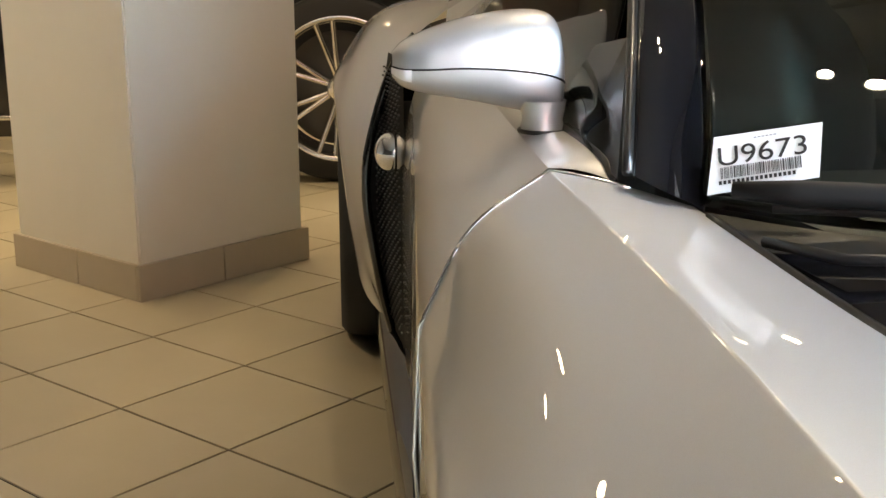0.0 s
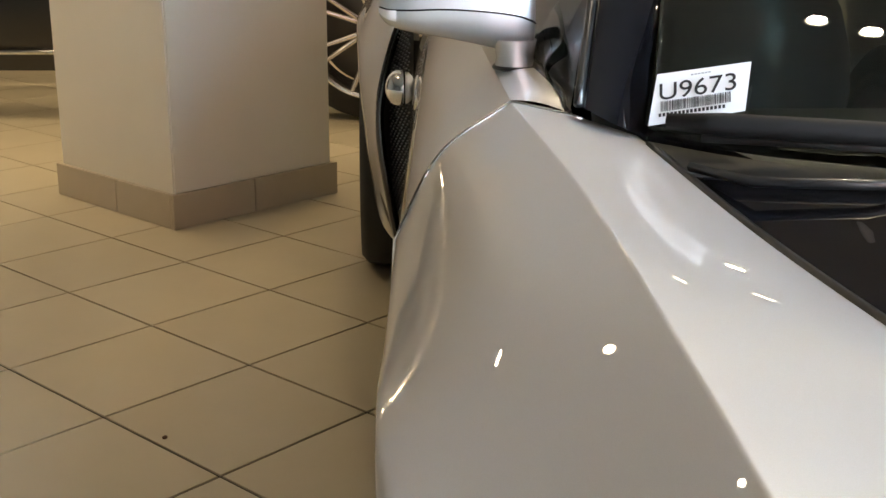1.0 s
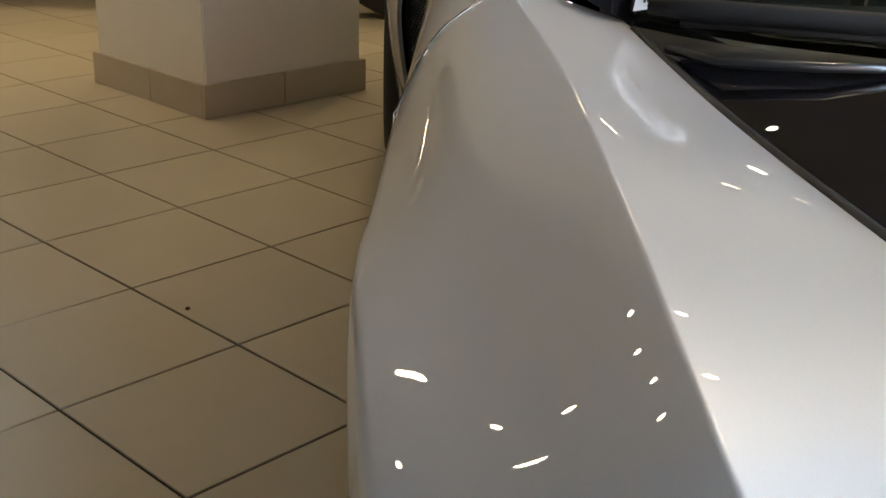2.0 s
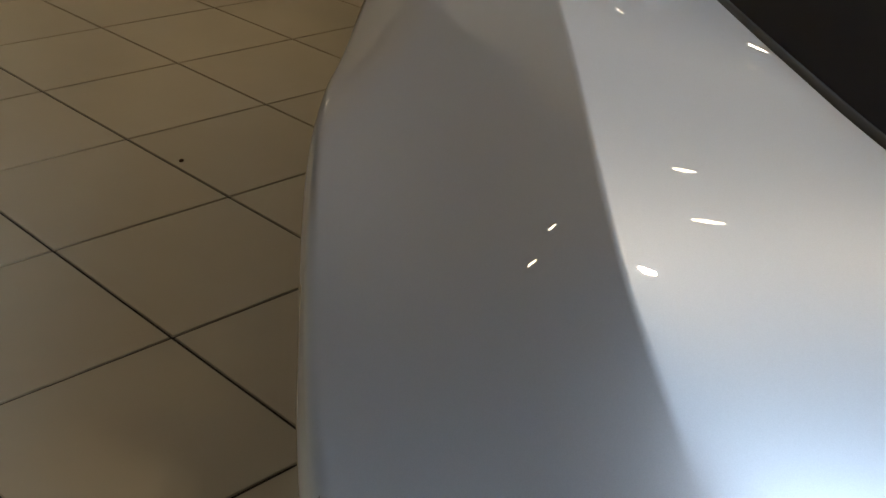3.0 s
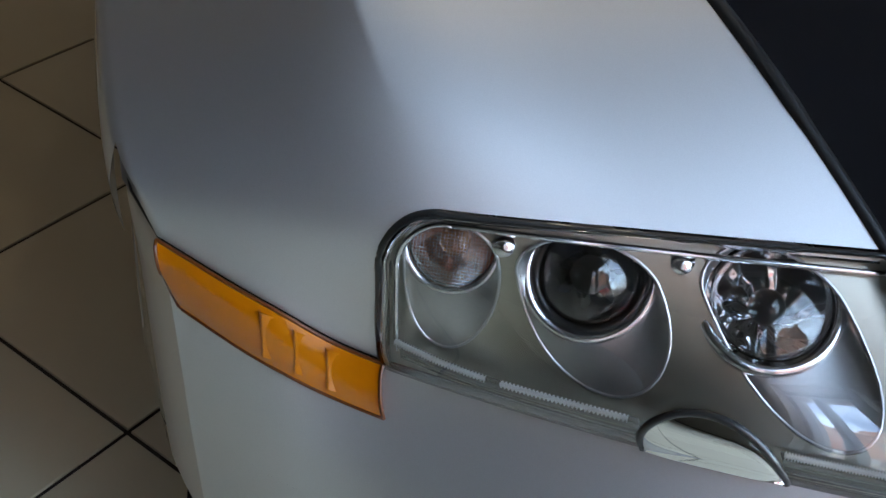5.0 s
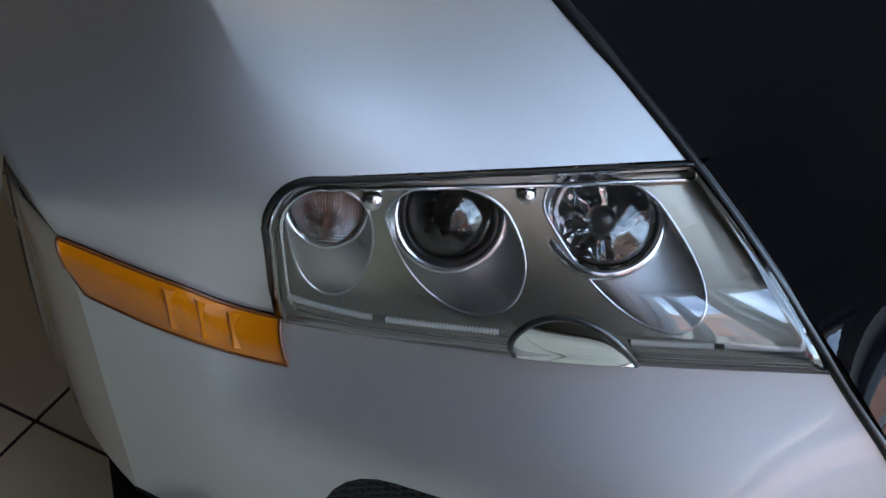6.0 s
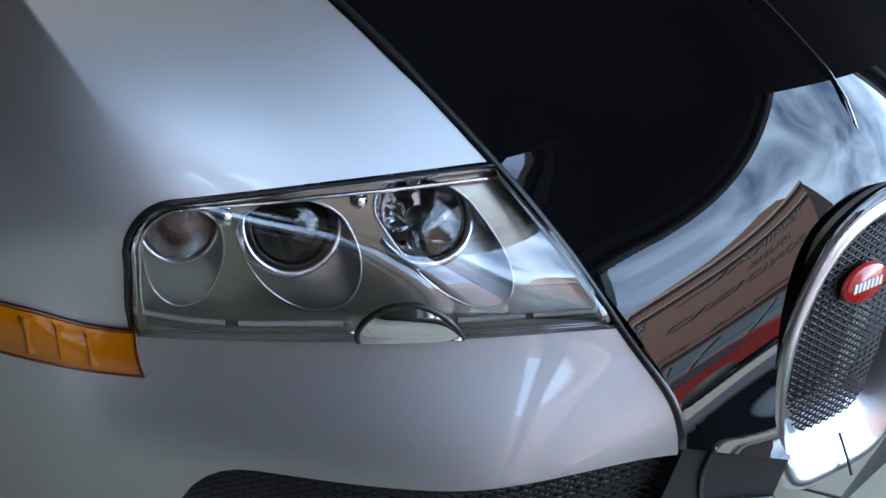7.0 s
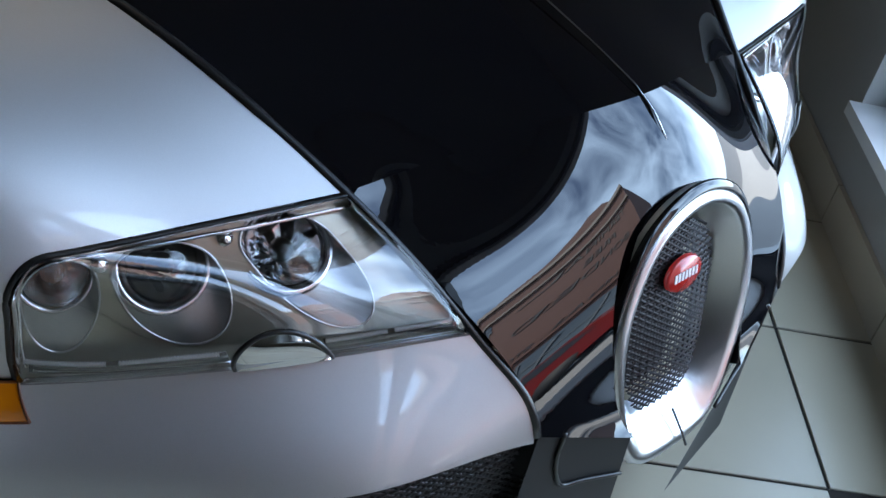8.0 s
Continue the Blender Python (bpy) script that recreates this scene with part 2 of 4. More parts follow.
def downlight(s, n):
    p = E1 * s + E2 * n
    ob = thing("ceiling_downlight", "small round recessed downlight with a warm glowing lamp", "ceiling light", "showroom downlights", at=(p.x, p.y, CEIL_Z))
    bm = bmesh.new()
    prof = [(0.075, 0.0), (0.075, -0.008), (0.066, -0.012), (0.058, -0.006), (0.055, 0.0)]
    vs = [[bm.verts.new((r * math.cos(a), r * math.sin(a), z)) for r, z in prof] for a in np.linspace(0, math.tau, 25)[:-1]]
    for i in range(24):
        for j in range(4):
            bm.faces.new((vs[i][j], vs[(i + 1) % 24][j], vs[(i + 1) % 24][j + 1], vs[i][j + 1]))
    part("bezel", bm, ALU, ob)
    bm = bmesh.new()
    bmesh.ops.create_circle(bm, cap_ends=True, radius=0.054, segments=20, matrix=Matrix.Translation((0, 0, -0.003)))
    part("bulb", bm, BULB, ob)
    return ob


first = downlight(*SPOTS[0])
for s_, n_ in SPOTS[1:] + DOWNLIGHTS + [(a, b) for b in (-5.4, -6.9, -8.1) for a in (1.0, 2.5, 4.3)]:
    p_ = E1 * s_ + E2 * n_
    copy_thing(first, Matrix.Translation((p_.x, p_.y, CEIL_Z)))

PIL = Vector((-1.714, 4.057, 0))


def pillar():
    ob = tagged(new("pillar"), "cream plastered square pillar with a tiled skirting", "pillar", kind="structure")
    w, m = 0.775, ROOM
    ob.location = PIL
    box_part("shaft", (w - 0.036, w - 0.036, CEIL_Z), m @ Matrix.Translation((w / 2, w / 2, CEIL_Z / 2)), PLASTER, ob, bevel=0.006)
    for k, (a, b) in enumerate(((0, 0.36), (0.364, w))):
        box_part("skirting_tile", (b - a, 0.018, 0.125), m @ Matrix.Translation(((a + b) / 2, 0.009, 0.0625)), SKIRT, ob, bevel=0.002)
        box_part("skirting_tile", (0.018, b - a - 0.019 * (k == 0), 0.125), m @ Matrix.Translation((0.009, (a + b + 0.019 * (k == 0)) / 2, 0.0625)), SKIRT, ob, bevel=0.002)
        box_part("skirting_tile", (0.018, b - a - 0.019 * (k == 0), 0.125), m @ Matrix.Translation((w - 0.009, (a + b + 0.019 * (k == 0)) / 2, 0.0625)), SKIRT, ob, bevel=0.002)


pillar()

# ---------------------------------------------------------------- the street outside
ground = tagged(box_part("ground", (400, 400, 0.2), ROOM @ Matrix.Translation((0, -205, -0.25)), ASPHALT), "grey asphalt street in front of the showroom", "street", kind="structure")


tagged(box_part("pavement", (60, 4.0, 0.12), ROOM @ Matrix.Translation((0, -(WALL_N + 2.25), -0.11)), PAVING), "grey stone pavement outside the shop window", "pavement", kind="structure")


def text_mesh(words, size):
    cu = bpy.data.curves.new("words", "FONT")
    cu.body, cu.size, cu.extrude, cu.align_x = words, size, size * 0.02, "CENTER"
    ob = bpy.data.objects.new("words", cu)
    scene.collection.objects.link(ob)
    dg = bpy.context.evaluated_depsgraph_get()
    me = bpy.data.meshes.new_from_object(ob.evaluated_get(dg))
    bpy.data.objects.remove(ob)
    return me


FAR = 10.0      # distance of the facade from the window


def brick_building():
    ob = thing("brick_building", "red brick warehouse with arched windows and painted words", "building", at=room_pt(0, FAR, 0))
    f = lambda s, d, z: ROOM.to_3x3() @ Vector((s, -d, z))
    bm = bmesh.new()
    box(bm, (30, 8, 13.4), ROOM.to_3x3().to_4x4() @ Matrix.Translation((-18.5, -4, 6.6)))
    part("wall", bm, BRICK, ob, smooth=False)
    for z, h in ((13.2, 0.4), (11.4, 0.2), (4.1, 0.25)):
        bm = bmesh.new()
        box(bm, (30.2, 0.3, h), ROOM.to_3x3().to_4x4() @ Matrix.Translation((-18.5, 0.1, z)))
        part("cornice", bm, BRICK if z < 9 else STONE, ob, smooth=False)
    for s in (-21, -14.5, -7.5):
        bm = bmesh.new()
        vs = [bm.verts.new(f(s + x, d, z)) for d in (0, 1.2) for x, z in ((-2.6, 13.2), (2.6, 13.2), (1.5, 14.6), (0, 15.2), (-1.5, 14.6))]
        bm.faces.new(vs[:5]); bm.faces.new(vs[5:][::-1])
        for a in range(5):
            bm.faces.new((vs[a], vs[a + 5], vs[(a + 1) % 5 + 5], vs[(a + 1) % 5]))
        part("gable", bm, BRICK, ob, smooth=False)
    for k in range(9):
        for z in (5.0, 6.8, 8.6, 10.2) if k % 2 == 0 else (5.0, 6.8):
            s = -31 + k * 2.6
            arch = [(-0.45, 0), (0.45, 0), (0.45, 0.75), (0.3, 1.02), (0, 1.15), (-0.3, 1.02), (-0.45, 0.75)]
            bm = bmesh.new()
            bm.faces.new([bm.verts.new(f(s + x, -0.03, z + h)) for x, h in arch])
            w = part("window", bm, PANE, ob, smooth=False)
            bm = bmesh.new()
            for cx, cz, sx, sz in ((0, 0.55, 0.06, 1.1), (0, 0.5, 0.9, 0.05), (0, -0.06, 1.1, 0.12)):
                box(bm, (sx, 0.06, sz), ROOM.to_3x3().to_4x4() @ Matrix.Translation((s + cx, 0.07, z + cz)))
            part("frame", bm, DARKFRAME, w, smooth=False)
    for k in range(5):      # glazed arches at street level
        s = -30.5 + k * 6
        a = [(3.0 * math.cos(q), 1.6 + 2.0 * math.sin(q)) for q in np.linspace(0, math.pi, 13)]
        bm = bmesh.new()
        bm.faces.new([bm.verts.new(f(s + x, -0.04, z)) for x, z in [(-3, 0.1), (3, 0.1)] + a])
        w = part("shop_front", bm, PANE, ob, smooth=False)
        bm = bmesh.new()
        for x in (-2.9, -1.9, -0.9, 0.1, 1.1, 2.1):
            box(bm, (0.09, 0.1, 3.2), ROOM.to_3x3().to_4x4() @ Matrix.Translation((s + x, 0.09, 1.7)))
        for z in (0.9, 1.7, 2.5):
            box(bm, (5.8, 0.1, 0.08), ROOM.to_3x3().to_4x4() @ Matrix.Translation((s, 0.09, z)))
        part("frame", bm, DARKFRAME, w, smooth=False)
    for words, s, z, size in (("TERMINAL", -6.6, 10.3, 0.95), ("FREE", -6.6, 8.8, 0.95), ("BONDED", -6.6, 7.3, 0.95), ("TERMINAL STORES", -6.8, 4.35, 0.6)):
        me = text_mesh(words, size)
        me.materials.append(INK)
        t = new("lettering", me)
        t.parent = ob
        t.matrix_local = ROOM.to_3x3().to_4x4() @ Matrix.Translation((s, 0.05, z)) @ pose(0, 0, 0, 90, 0, 180)


def room_pt(s, n, z):
    return tuple(E1 * s + E2 * (WALL_N + n) + Vector((0, 0, z)))


brick_building()


def street_car():
    ob = thing("parked_car", "red hatchback parked in the street", "car", at=room_pt(-4.2, 6.0, -0.15))
    prof = [(-2.1, 0.35), (-2.1, 0.75), (-1.5, 0.92), (-0.9, 1.0), (-0.3, 1.42), (1.0, 1.45), (1.7, 1.05), (2.0, 0.9), (2.05, 0.35)]
    P = []
    for d in np.linspace(-0.85, 0.85, 9):
        k = 1 - 0.1 * (abs(d) / 0.85) ** 4
        P.append([ROOM.to_3x3() @ Vector((x * k, d, 0.35 + (z - 0.35) * k)) for x, z in prof])
    part("body", sheet(P, 0), DARKRED, ob)
    for d in (-0.87, 0.87):
        bm = bmesh.new()
        bm.faces.new([bm.verts.new(ROOM.to_3x3() @ Vector((x, d * 0.98, z))) for x, z in prof])
        part("side", bm, DARKRED, ob, smooth=False)
        bm = bmesh.new()
        bm.faces.new([bm.verts.new(ROOM.to_3x3() @ Vector((x, d, z))) for x, z in ((-0.75, 1.02), (-0.25, 1.36), (0.95, 1.38), (1.45, 1.05))])
        part("window", bm, PANE, ob, smooth=False)
        for x in (-1.3, 1.25):
            bm = bmesh.new()
            bmesh.ops.create_cone(bm, cap_ends=True, segments=24, radius1=0.32, radius2=0.32, depth=0.2, matrix=ROOM.to_3x3().to_4x4() @ Matrix.Translation((x, d * 0.9, 0.32)) @ pose(0, 0, 0, 90))
            part("wheel", bm, RUBBER, ob)


street_car()

# ---------------------------------------------------------------- the car
car = thing("sports_car", "two-tone silver and black low sports car with clear headlamps", "car")
ROOF_Z = 1.19

# the right front wing and bumper: rows run back to front and then down, columns run outwards
NET = np.array([
    [(-.672, 1.451, .838), (-.745, 1.475, .858), (-.820, 1.499, .872), (-.905, 1.50, .808), (-.960, 1.50, .700)],
    [(-.611, 1.137, .798), (-.690, 1.170, .815), (-.778, 1.180, .832), (-.887, 1.20, .774), (-.970, 1.22, .690)],
    [(-.563, .780, .788), (-.666, .835, .796), (-.766, .845, .806), (-.885, .870, .733), (-.972, .880, .690)],
    [(-.498, .490, .768), (-.635, .525, .768), (-.759, .520, .773), (-.860, .552, .706), (-.951, .630, .665)],
    [(-.409, .277, .675), (-.557, .308, .670), (-.712, .345, .664), (-.825, .405, .650), (-.925, .473, .631)],
    [(-.343, .122, .571), (-.530, .215, .545), (-.725, .335, .521), (-.814, .373, .550), (-.894, .422, .575)],
    [(-.296, .039, .465), (-.500, .100, .425), (-.715, .268, .400), (-.810, .340, .380), (-.880, .410, .380)],
    [(-.290, .050, .220), (-.500, .110, .210), (-.710, .260, .200), (-.800, .350, .200), (-.870, .420, .200)],
])


def across(rows, c):
    """Catmull-Rom across each of the rows (n, k, 3) at its own parameter c (n)."""
    rows = np.concatenate([2 * rows[:, :1] - rows[:, 1:2], rows, 2 * rows[:, -1:] - rows[:, -2:-1]], 1)
    i = np.clip(np.floor(c).astype(int), 0, rows.shape[1] - 4)
    f, n = (c - i)[:, None], np.arange(len(c))
    p, q, v, w = rows[n, i], rows[n, i + 1], rows[n, i + 2], rows[n, i + 3]
    return 0.5 * (2 * q + (v - p) * f + (2 * p - 5 * q + 4 * v - w) * f ** 2 + (3 * q - p - 3 * v + w) * f ** 3)


def points(r, c):
    """Points of the wing at the pairs (r, c): rows run back to front, columns outwards, with a crease at column 2."""
    r, c = (a.ravel() for a in np.broadcast_arrays(np.asarray(r, float), np.asarray(c, float)))
    rows = np.stack([spline(NET[:, j], r) for j in range(5)], 1)
    k = np.clip((3.75 - r) / 0.8, 0, 1)
    k = (k * k * (3 - 2 * k))[:, None]
    hard = np.where((c <= 2)[:, None], across(rows[:, :3], np.minimum(c, 2)), across(rows[:, 2:], np.maximum(c - 2, 0)))
    return across(rows, c) * (1 - k) + hard * k


def body(r, c):
    """A grid of points at rows r and columns c of the wing."""
    r, c = np.atleast_1d(r), np.atleast_1d(c)
    return points(r[:, None], c[None, :]).reshape(len(r), len(c), 3)


def skins(r, c, depth=0.0):
    """Points of the wing at the pairs (r, c), sunk by depth below the paint."""
    r, c, depth = np.broadcast_arrays(np.asarray(r, float), np.asarray(c, float), np.asarray(depth, float))
    shape = r.shape
    r, c, depth = r.ravel(), c.ravel(), depth.ravel()
    e = np.where(c < 3.99, 0.004, -0.004)
    p = points(r, c)
    n = np.cross(points(r + 0.004, c) - p, points(r, c + e) - p)
    n /= np.linalg.norm(n, axis=1)[:, None]
    bad = np.where(r > 3.5, n[:, 1] > 0, n[:, 2] < 0)
    n[bad] *= -1
    return (p - n * depth[:, None]).reshape(*shape, 3)


def skin(r, c, depth=0.0):
    return skins(r, c, depth)


def both(name, P, mat, label="", parent=None, thick=0.0):
    """The same panel on the right and on the left side."""
    a = part(name, sheet(P, thick), mat, (parent or (car, car))[0], label)
    b = part(name, sheet(mirror(P), thick, True), mat, (parent or (car, car))[1], label)
    return a, b


def both_tube(name, pts, radius, mat, parent=None, label=""):
    a = part(name, tube(pts, radius, 6), mat, (parent or (car, car))[0], label)
    b = part(name, tube(mirror(pts), radius, 6), mat, (parent or (car, car))[1], label)
    return a, b


ARCH_Y, ARCH_Z, ARCH_R = 0.98, 0.335, 0.345


def wing():
    rr = np.linspace(0, 4, 81)
    top = body(rr, np.r_[np.linspace(0.02, 1.9, 20), np.linspace(1.93, 2.07, 7), np.linspace(2.1, 4, 22)])
    side = []
    for p in top[:, -1]:
        a = ARCH_R ** 2 - (p[1] - ARCH_Y) ** 2
        zb = 0.545 if p[1] < ARCH_Y else 0.24
        if a > 0:
            zb = max(zb, ARCH_Z + math.sqrt(a)) if p[1] < ARCH_Y else ARCH_Z + math.sqrt(a)
        zb = min(zb, p[2] - 0.015)
        side.append([(p[0] - 0.008 * math.sin(math.pi * v) + 0.03 * v * v * (zb < 0.4), p[1], p[2] + (zb - p[2]) * v) for v in np.linspace(0, 1, 9)[1:]])
    return np.concatenate([top, np.array(side)], 1)


both("front_wing", wing(), SILVER, "silver metallic front wing with a soft crease")


def lamp_edge(r):
    """Outer column of the headlamp at row r: a rounded upper corner, then a straight side."""
    if r < 4.31:
        return 1.90 + 0.29 * math.sin(math.acos(max(-1, min(1, 1 - (r - 4.025) / 0.285)))) if r > 4.025 else 1.90
    return 2.19 - 0.16 * (r - 4.31) / 0.69


P_ = []
for r in np.r_[4, 4.02, np.linspace(4.03, 4.31, 14), np.linspace(4.35, 4.955, 14)]:
    row = list(skins(r, np.linspace(lamp_edge(r) + 0.012, 4, 26)))
    last = row[-1]
    row += [last * (1 - v) + np.array([-0.9275, 0.50, last[2] - 0.002]) * v for v in (0.5, 1.0)]
    P_.append(row)
both("wing_corner", np.array(P_), SILVER)
# bumper: full width above, open for the lower grille below
rows_ = np.linspace(5.0, 5.91, 14)
both("bumper", body(rows_, np.linspace(0.02, 4, 49)), SILVER, "silver front bumper")
def low_edge(c):
    """Upper edge (row) of the lower grille opening at column c, rounded at its outer end."""
    f = (c - 1.7) / 0.42
    if f >= 1:
        return 6.75
    return 5.92 + 0.13 * max(0, (0.9 - c) / 0.9) ** 2 + (0.9 * (1 - math.sqrt(1 - f * f)) if f > 0 else 0)


P_ = []
for c in np.linspace(0, 1, 65):
    cc = 0.02 + 3.98 * c
    gate = low_edge(cc)
    P_.append([body(r, cc)[0, 0] for r in np.linspace(5.91, gate, 10)])
both("bumper_lower", np.array(P_).transpose(1, 0, 2), SILVER)
# bumper side back to the wheel arch
P_ = []
for r in np.linspace(4.97, 6.75, 18):
    p = body(r, 4.0)[0, 0]
    a = ARCH_R ** 2 - (p[2] - ARCH_Z) ** 2
    ya = ARCH_Y - (math.sqrt(a) if a > 0 else 0.2)
    q = np.array([-0.945, min(ya, 0.72), p[2] + 0.012 * (p[2] > 0.5)])
    T_ = p - body(r, 3.9)[0, 0]
    T_ = T_ / np.linalg.norm(T_) * np.linalg.norm(q - p) * 0.6 * min(1, (r - 4.97) / 0.3)
    P_.append([p * (1 - v) + q * v + T_ * v * (1 - v) ** 2 for v in np.linspace(0, 1, 13)])
both("bumper_side", np.array(P_), SILVER)
both("front_lip", np.stack([np.stack([skin(r, c, 0.012) for c in np.linspace(0.02, 3.98, 33)]) for r in np.linspace(6.70, 7.12, 5)]), TRIM, "black lower front lip")
both_tube("bumper_seam", [skin(6.74, c, 0.002) for c in np.linspace(1.95, 4, 24)], 0.004, DARK)
both_tube("wing_seam", [skin(4.96, c, 0.001) for c in np.linspace(3.97, 4, 3)] + [(-0.917, 0.47, 0.588), (-0.933, 0.54, 0.600), (-0.948, 0.66, 0.618)], 0.0012, GREYPLASTIC)
# black joint between the silver sides and the black middle
both_tube("joint", [skin(r, 0.0, 0.002) for r in np.linspace(0.1, 6.0, 60)], [0.0068 if r < 3.6 else 0.0055 for r in np.linspace(0.1, 6, 60)], TRIM)

# ---- bonnet
HOOD = [[(X0, 1.20, .838), (X0, .97, .832), (X0, .70, .818), (X0, .45, .793), (X0, .20, .738)],
        [(-.34, 1.28, .842), (-.32, 1.02, .830), (-.295, .72, .809), (-.270, .46, .784), (-.240, .235, .715)]]
edge_ = NET[:5, 0] + np.array([0.004, 0, -0.001])
hr = np.linspace(0.0, 4, 49)
cols = np.stack([spline(HOOD[0], hr), spline(HOOD[1], hr), spline(edge_, hr)], 1)
full = np.concatenate([cols[:, ::-1], mirror(cols)[:, 1:]], 1)
hood = np.stack([spline(row, np.linspace(0, 4, 65)) for row in full])
# ---- nose and horseshoe grille
SHOE = [(X0 + dx, 0.26 * (z - 0.35) + 0.002, z) for dx, z in
        ((0, .352), (-.070, .362), (-.106, .42), (-.124, .50), (-.116, .578), (-.074, .643), (0, .668), (.074, .643), (.116, .578), (.124, .50), (.106, .42), (.070, .362), (0, .352))]


def shoe(u, grow=0.0, y=0.0, lift=0.0):
    """Points round the horseshoe; u from 0 (bottom) over the top (0.5) to 1."""
    u = np.asarray(u, float)
    pts = np.array([SHOE[-2]] + SHOE + [SHOE[1]])
    P = spline(pts, 1 + u * 12)
    T = spline(pts, 1 + np.clip(u * 12 + 0.05, -1, 13)) - spline(pts, 1 + np.clip(u * 12 - 0.05, -1, 13))
    d = np.stack([-T[:, 2], 0 * u, T[:, 0]], 1)
    d /= np.linalg.norm(d, axis=1)[:, None]
    d *= np.sign(((P - np.array([X0, 0, .52])) * d).sum(1))[:, None]
    P = P + d * grow
    P[:, 1] += y
    P[:, 2] += lift * np.clip((0.45 - P[:, 2]) / 0.1, 0, 1)
    return P


us = np.linspace(0, 1, 97)
un = np.linspace(0.155, 0.845, 81)
left = spline(NET[4:, 0], np.linspace(2.02, 0, 20)) + np.array([0.004, 0, 0])
outer = np.concatenate([left, hood[-1][1:-1], mirror(left)[::-1]])
seg = np.r_[0, np.cumsum(np.linalg.norm(np.diff(outer, axis=0), axis=1))]
outer = np.stack([np.interp((un - un[0]) / (un[-1] - un[0]), seg / seg[-1], outer[:, k]) for k in range(3)], 1)
inner = shoe(un, 0.012, -0.004)
# the nose is one smooth skin drawn over the front of the bonnet, the inner edges of the wings and the horseshoe
DIAG = 1 / math.sqrt(2)


def lean(P):
    """Across, along and out of a plane that leans back at 45 degrees."""
    P = np.asarray(P, float)
    return np.stack([P[..., 0], (P[..., 1] + P[..., 2]) * DIAG, (P[..., 2] - P[..., 1]) * DIAG], -1)


# powers across and along that plane, and their weights
BULGE = [(0, 0, .3472), (0, 1, -.2457), (0, 2, -.3468), (0, 3, -.2716), (0, 4, .0093), (0, 5, .5864), (0, 6, .3850), (1, 0, -.2694), (1, 1, .2179), (1, 2, .3875), (1, 3, -.3022),
         (1, 4, -.2831), (2, 0, .3375), (2, 1, .0548), (2, 2, -.1905), (3, 0, -.1385)]


def drape(P):
    """The points P laid onto the smooth skin of the nose, along the plane's normal."""
    q = lean(P)
    x, w = ((q[..., 0] - X0) / 0.4) ** 2, (q[..., 1] - 0.75) / 0.4
    h = sum(k * x ** i * w ** j for i, j, k in BULGE)
    return np.stack([q[..., 0], (q[..., 1] - h) * DIAG, (q[..., 1] + h) * DIAG], -1)


ring = [drape(inner * (1 - v) + outer * v) for v in np.linspace(0, 1, 25)]
fade = np.clip((hr - 3.05) / 0.75, 0, 1)[:, None, None]
fade = fade * fade * (3 - 2 * fade)
fade = fade * (1 - np.abs(np.linspace(-1, 1, 65)) ** 4 * (hr < 3.95)[:, None])[:, :, None]
hood = hood * (1 - fade) + drape(hood) * fade
for _ in range(60):      # ease the join of the two surfaces
    hood[6:-1, 1:-1, 2] = (hood[5:-2, 1:-1, 2] + hood[7:, 1:-1, 2] + hood[6:-1, :-2, 2] + hood[6:-1, 2:, 2]) / 4
bonnet = part("bonnet", sheet(hood[5:], 0, True), BLACK, car, "glossy black bonnet reflecting the street")
nose = part("nose", sheet(np.stack(ring, 1)), BLACK, car, "glossy black nose round the grille")
SP = np.concatenate([np.stack([np.interp(np.linspace(0.3, 3.95, 34), hr, hood[:, 32, k]) for k in range(3)], 1), drape([(X0, y, 0.710 - (0.2 - y) * 0.25) for y in (0.195, 0.188, 0.181, 0.174, 0.167, 0.158)])])
P_ = []
for k, p in enumerate(SP):
    w = 0.020 * (1 - k / 39) ** 0.6 + 0.0015
    h = 0.013 * (1 - (k / 39) ** 3) + 0.001
    P_.append([(p[0] + w * a, p[1], p[2] - 0.002 + h * b) for a, b in ((-1, 0), (-0.55, 0.55), (-0.12, 1), (0.12, 1), (0.55, 0.55), (1, 0))])
part("spine", sheet(P_, 0, True), BLACK, bonnet, "raised ridge along the middle of the bonnet")
part("spine_strip", tube([(p[0], p[1], p[2] + 0.0115 * (1 - (k / 39) ** 3)) for k, p in enumerate(SP)], [0.0045 * (1 - k / 45) for k in range(40)], 6), CHROME, bonnet, "bright metal strip")

lip = [ring[1], ring[0] + np.array([0, 0.002, 0.0]), shoe(un, 0.021, 0.004), shoe(un, 0.016, -0.006), shoe(un, 0.010, -0.005), shoe(un, 0.008, 0.012)]
part("nose_edge", sheet(np.stack([spline([q[k] for q in lip], np.linspace(1, 5, 17)) for k in range(len(un))])), BLACK, nose, "rounded black lip round the grille")
# dark chin beside the foot of the grille
chin = []
for k in range(0, 25, 3):
    v = k / 24
    t0 = ring[k][0] + np.array([0, 0.004, 0.004])
    t1 = np.array([X0 - 0.075 - 0.18 * v, 0.0 + 0.03 * v, 0.20])
    chin.append([t0 * (1 - q) + t1 * q for q in np.linspace(0, 1, 7)])
both("chin", np.array(chin), CHIN, "dark satin chin panel beside the grille")
trim = spline(np.array([chin[6][0], chin[6][1], chin[5][2], chin[3][2], chin[0][2]]) + np.array([0, -0.002, 0.001]), np.linspace(0, 4, 25))
both_tube("chin_trim", trim, 0.0028, TRIM)

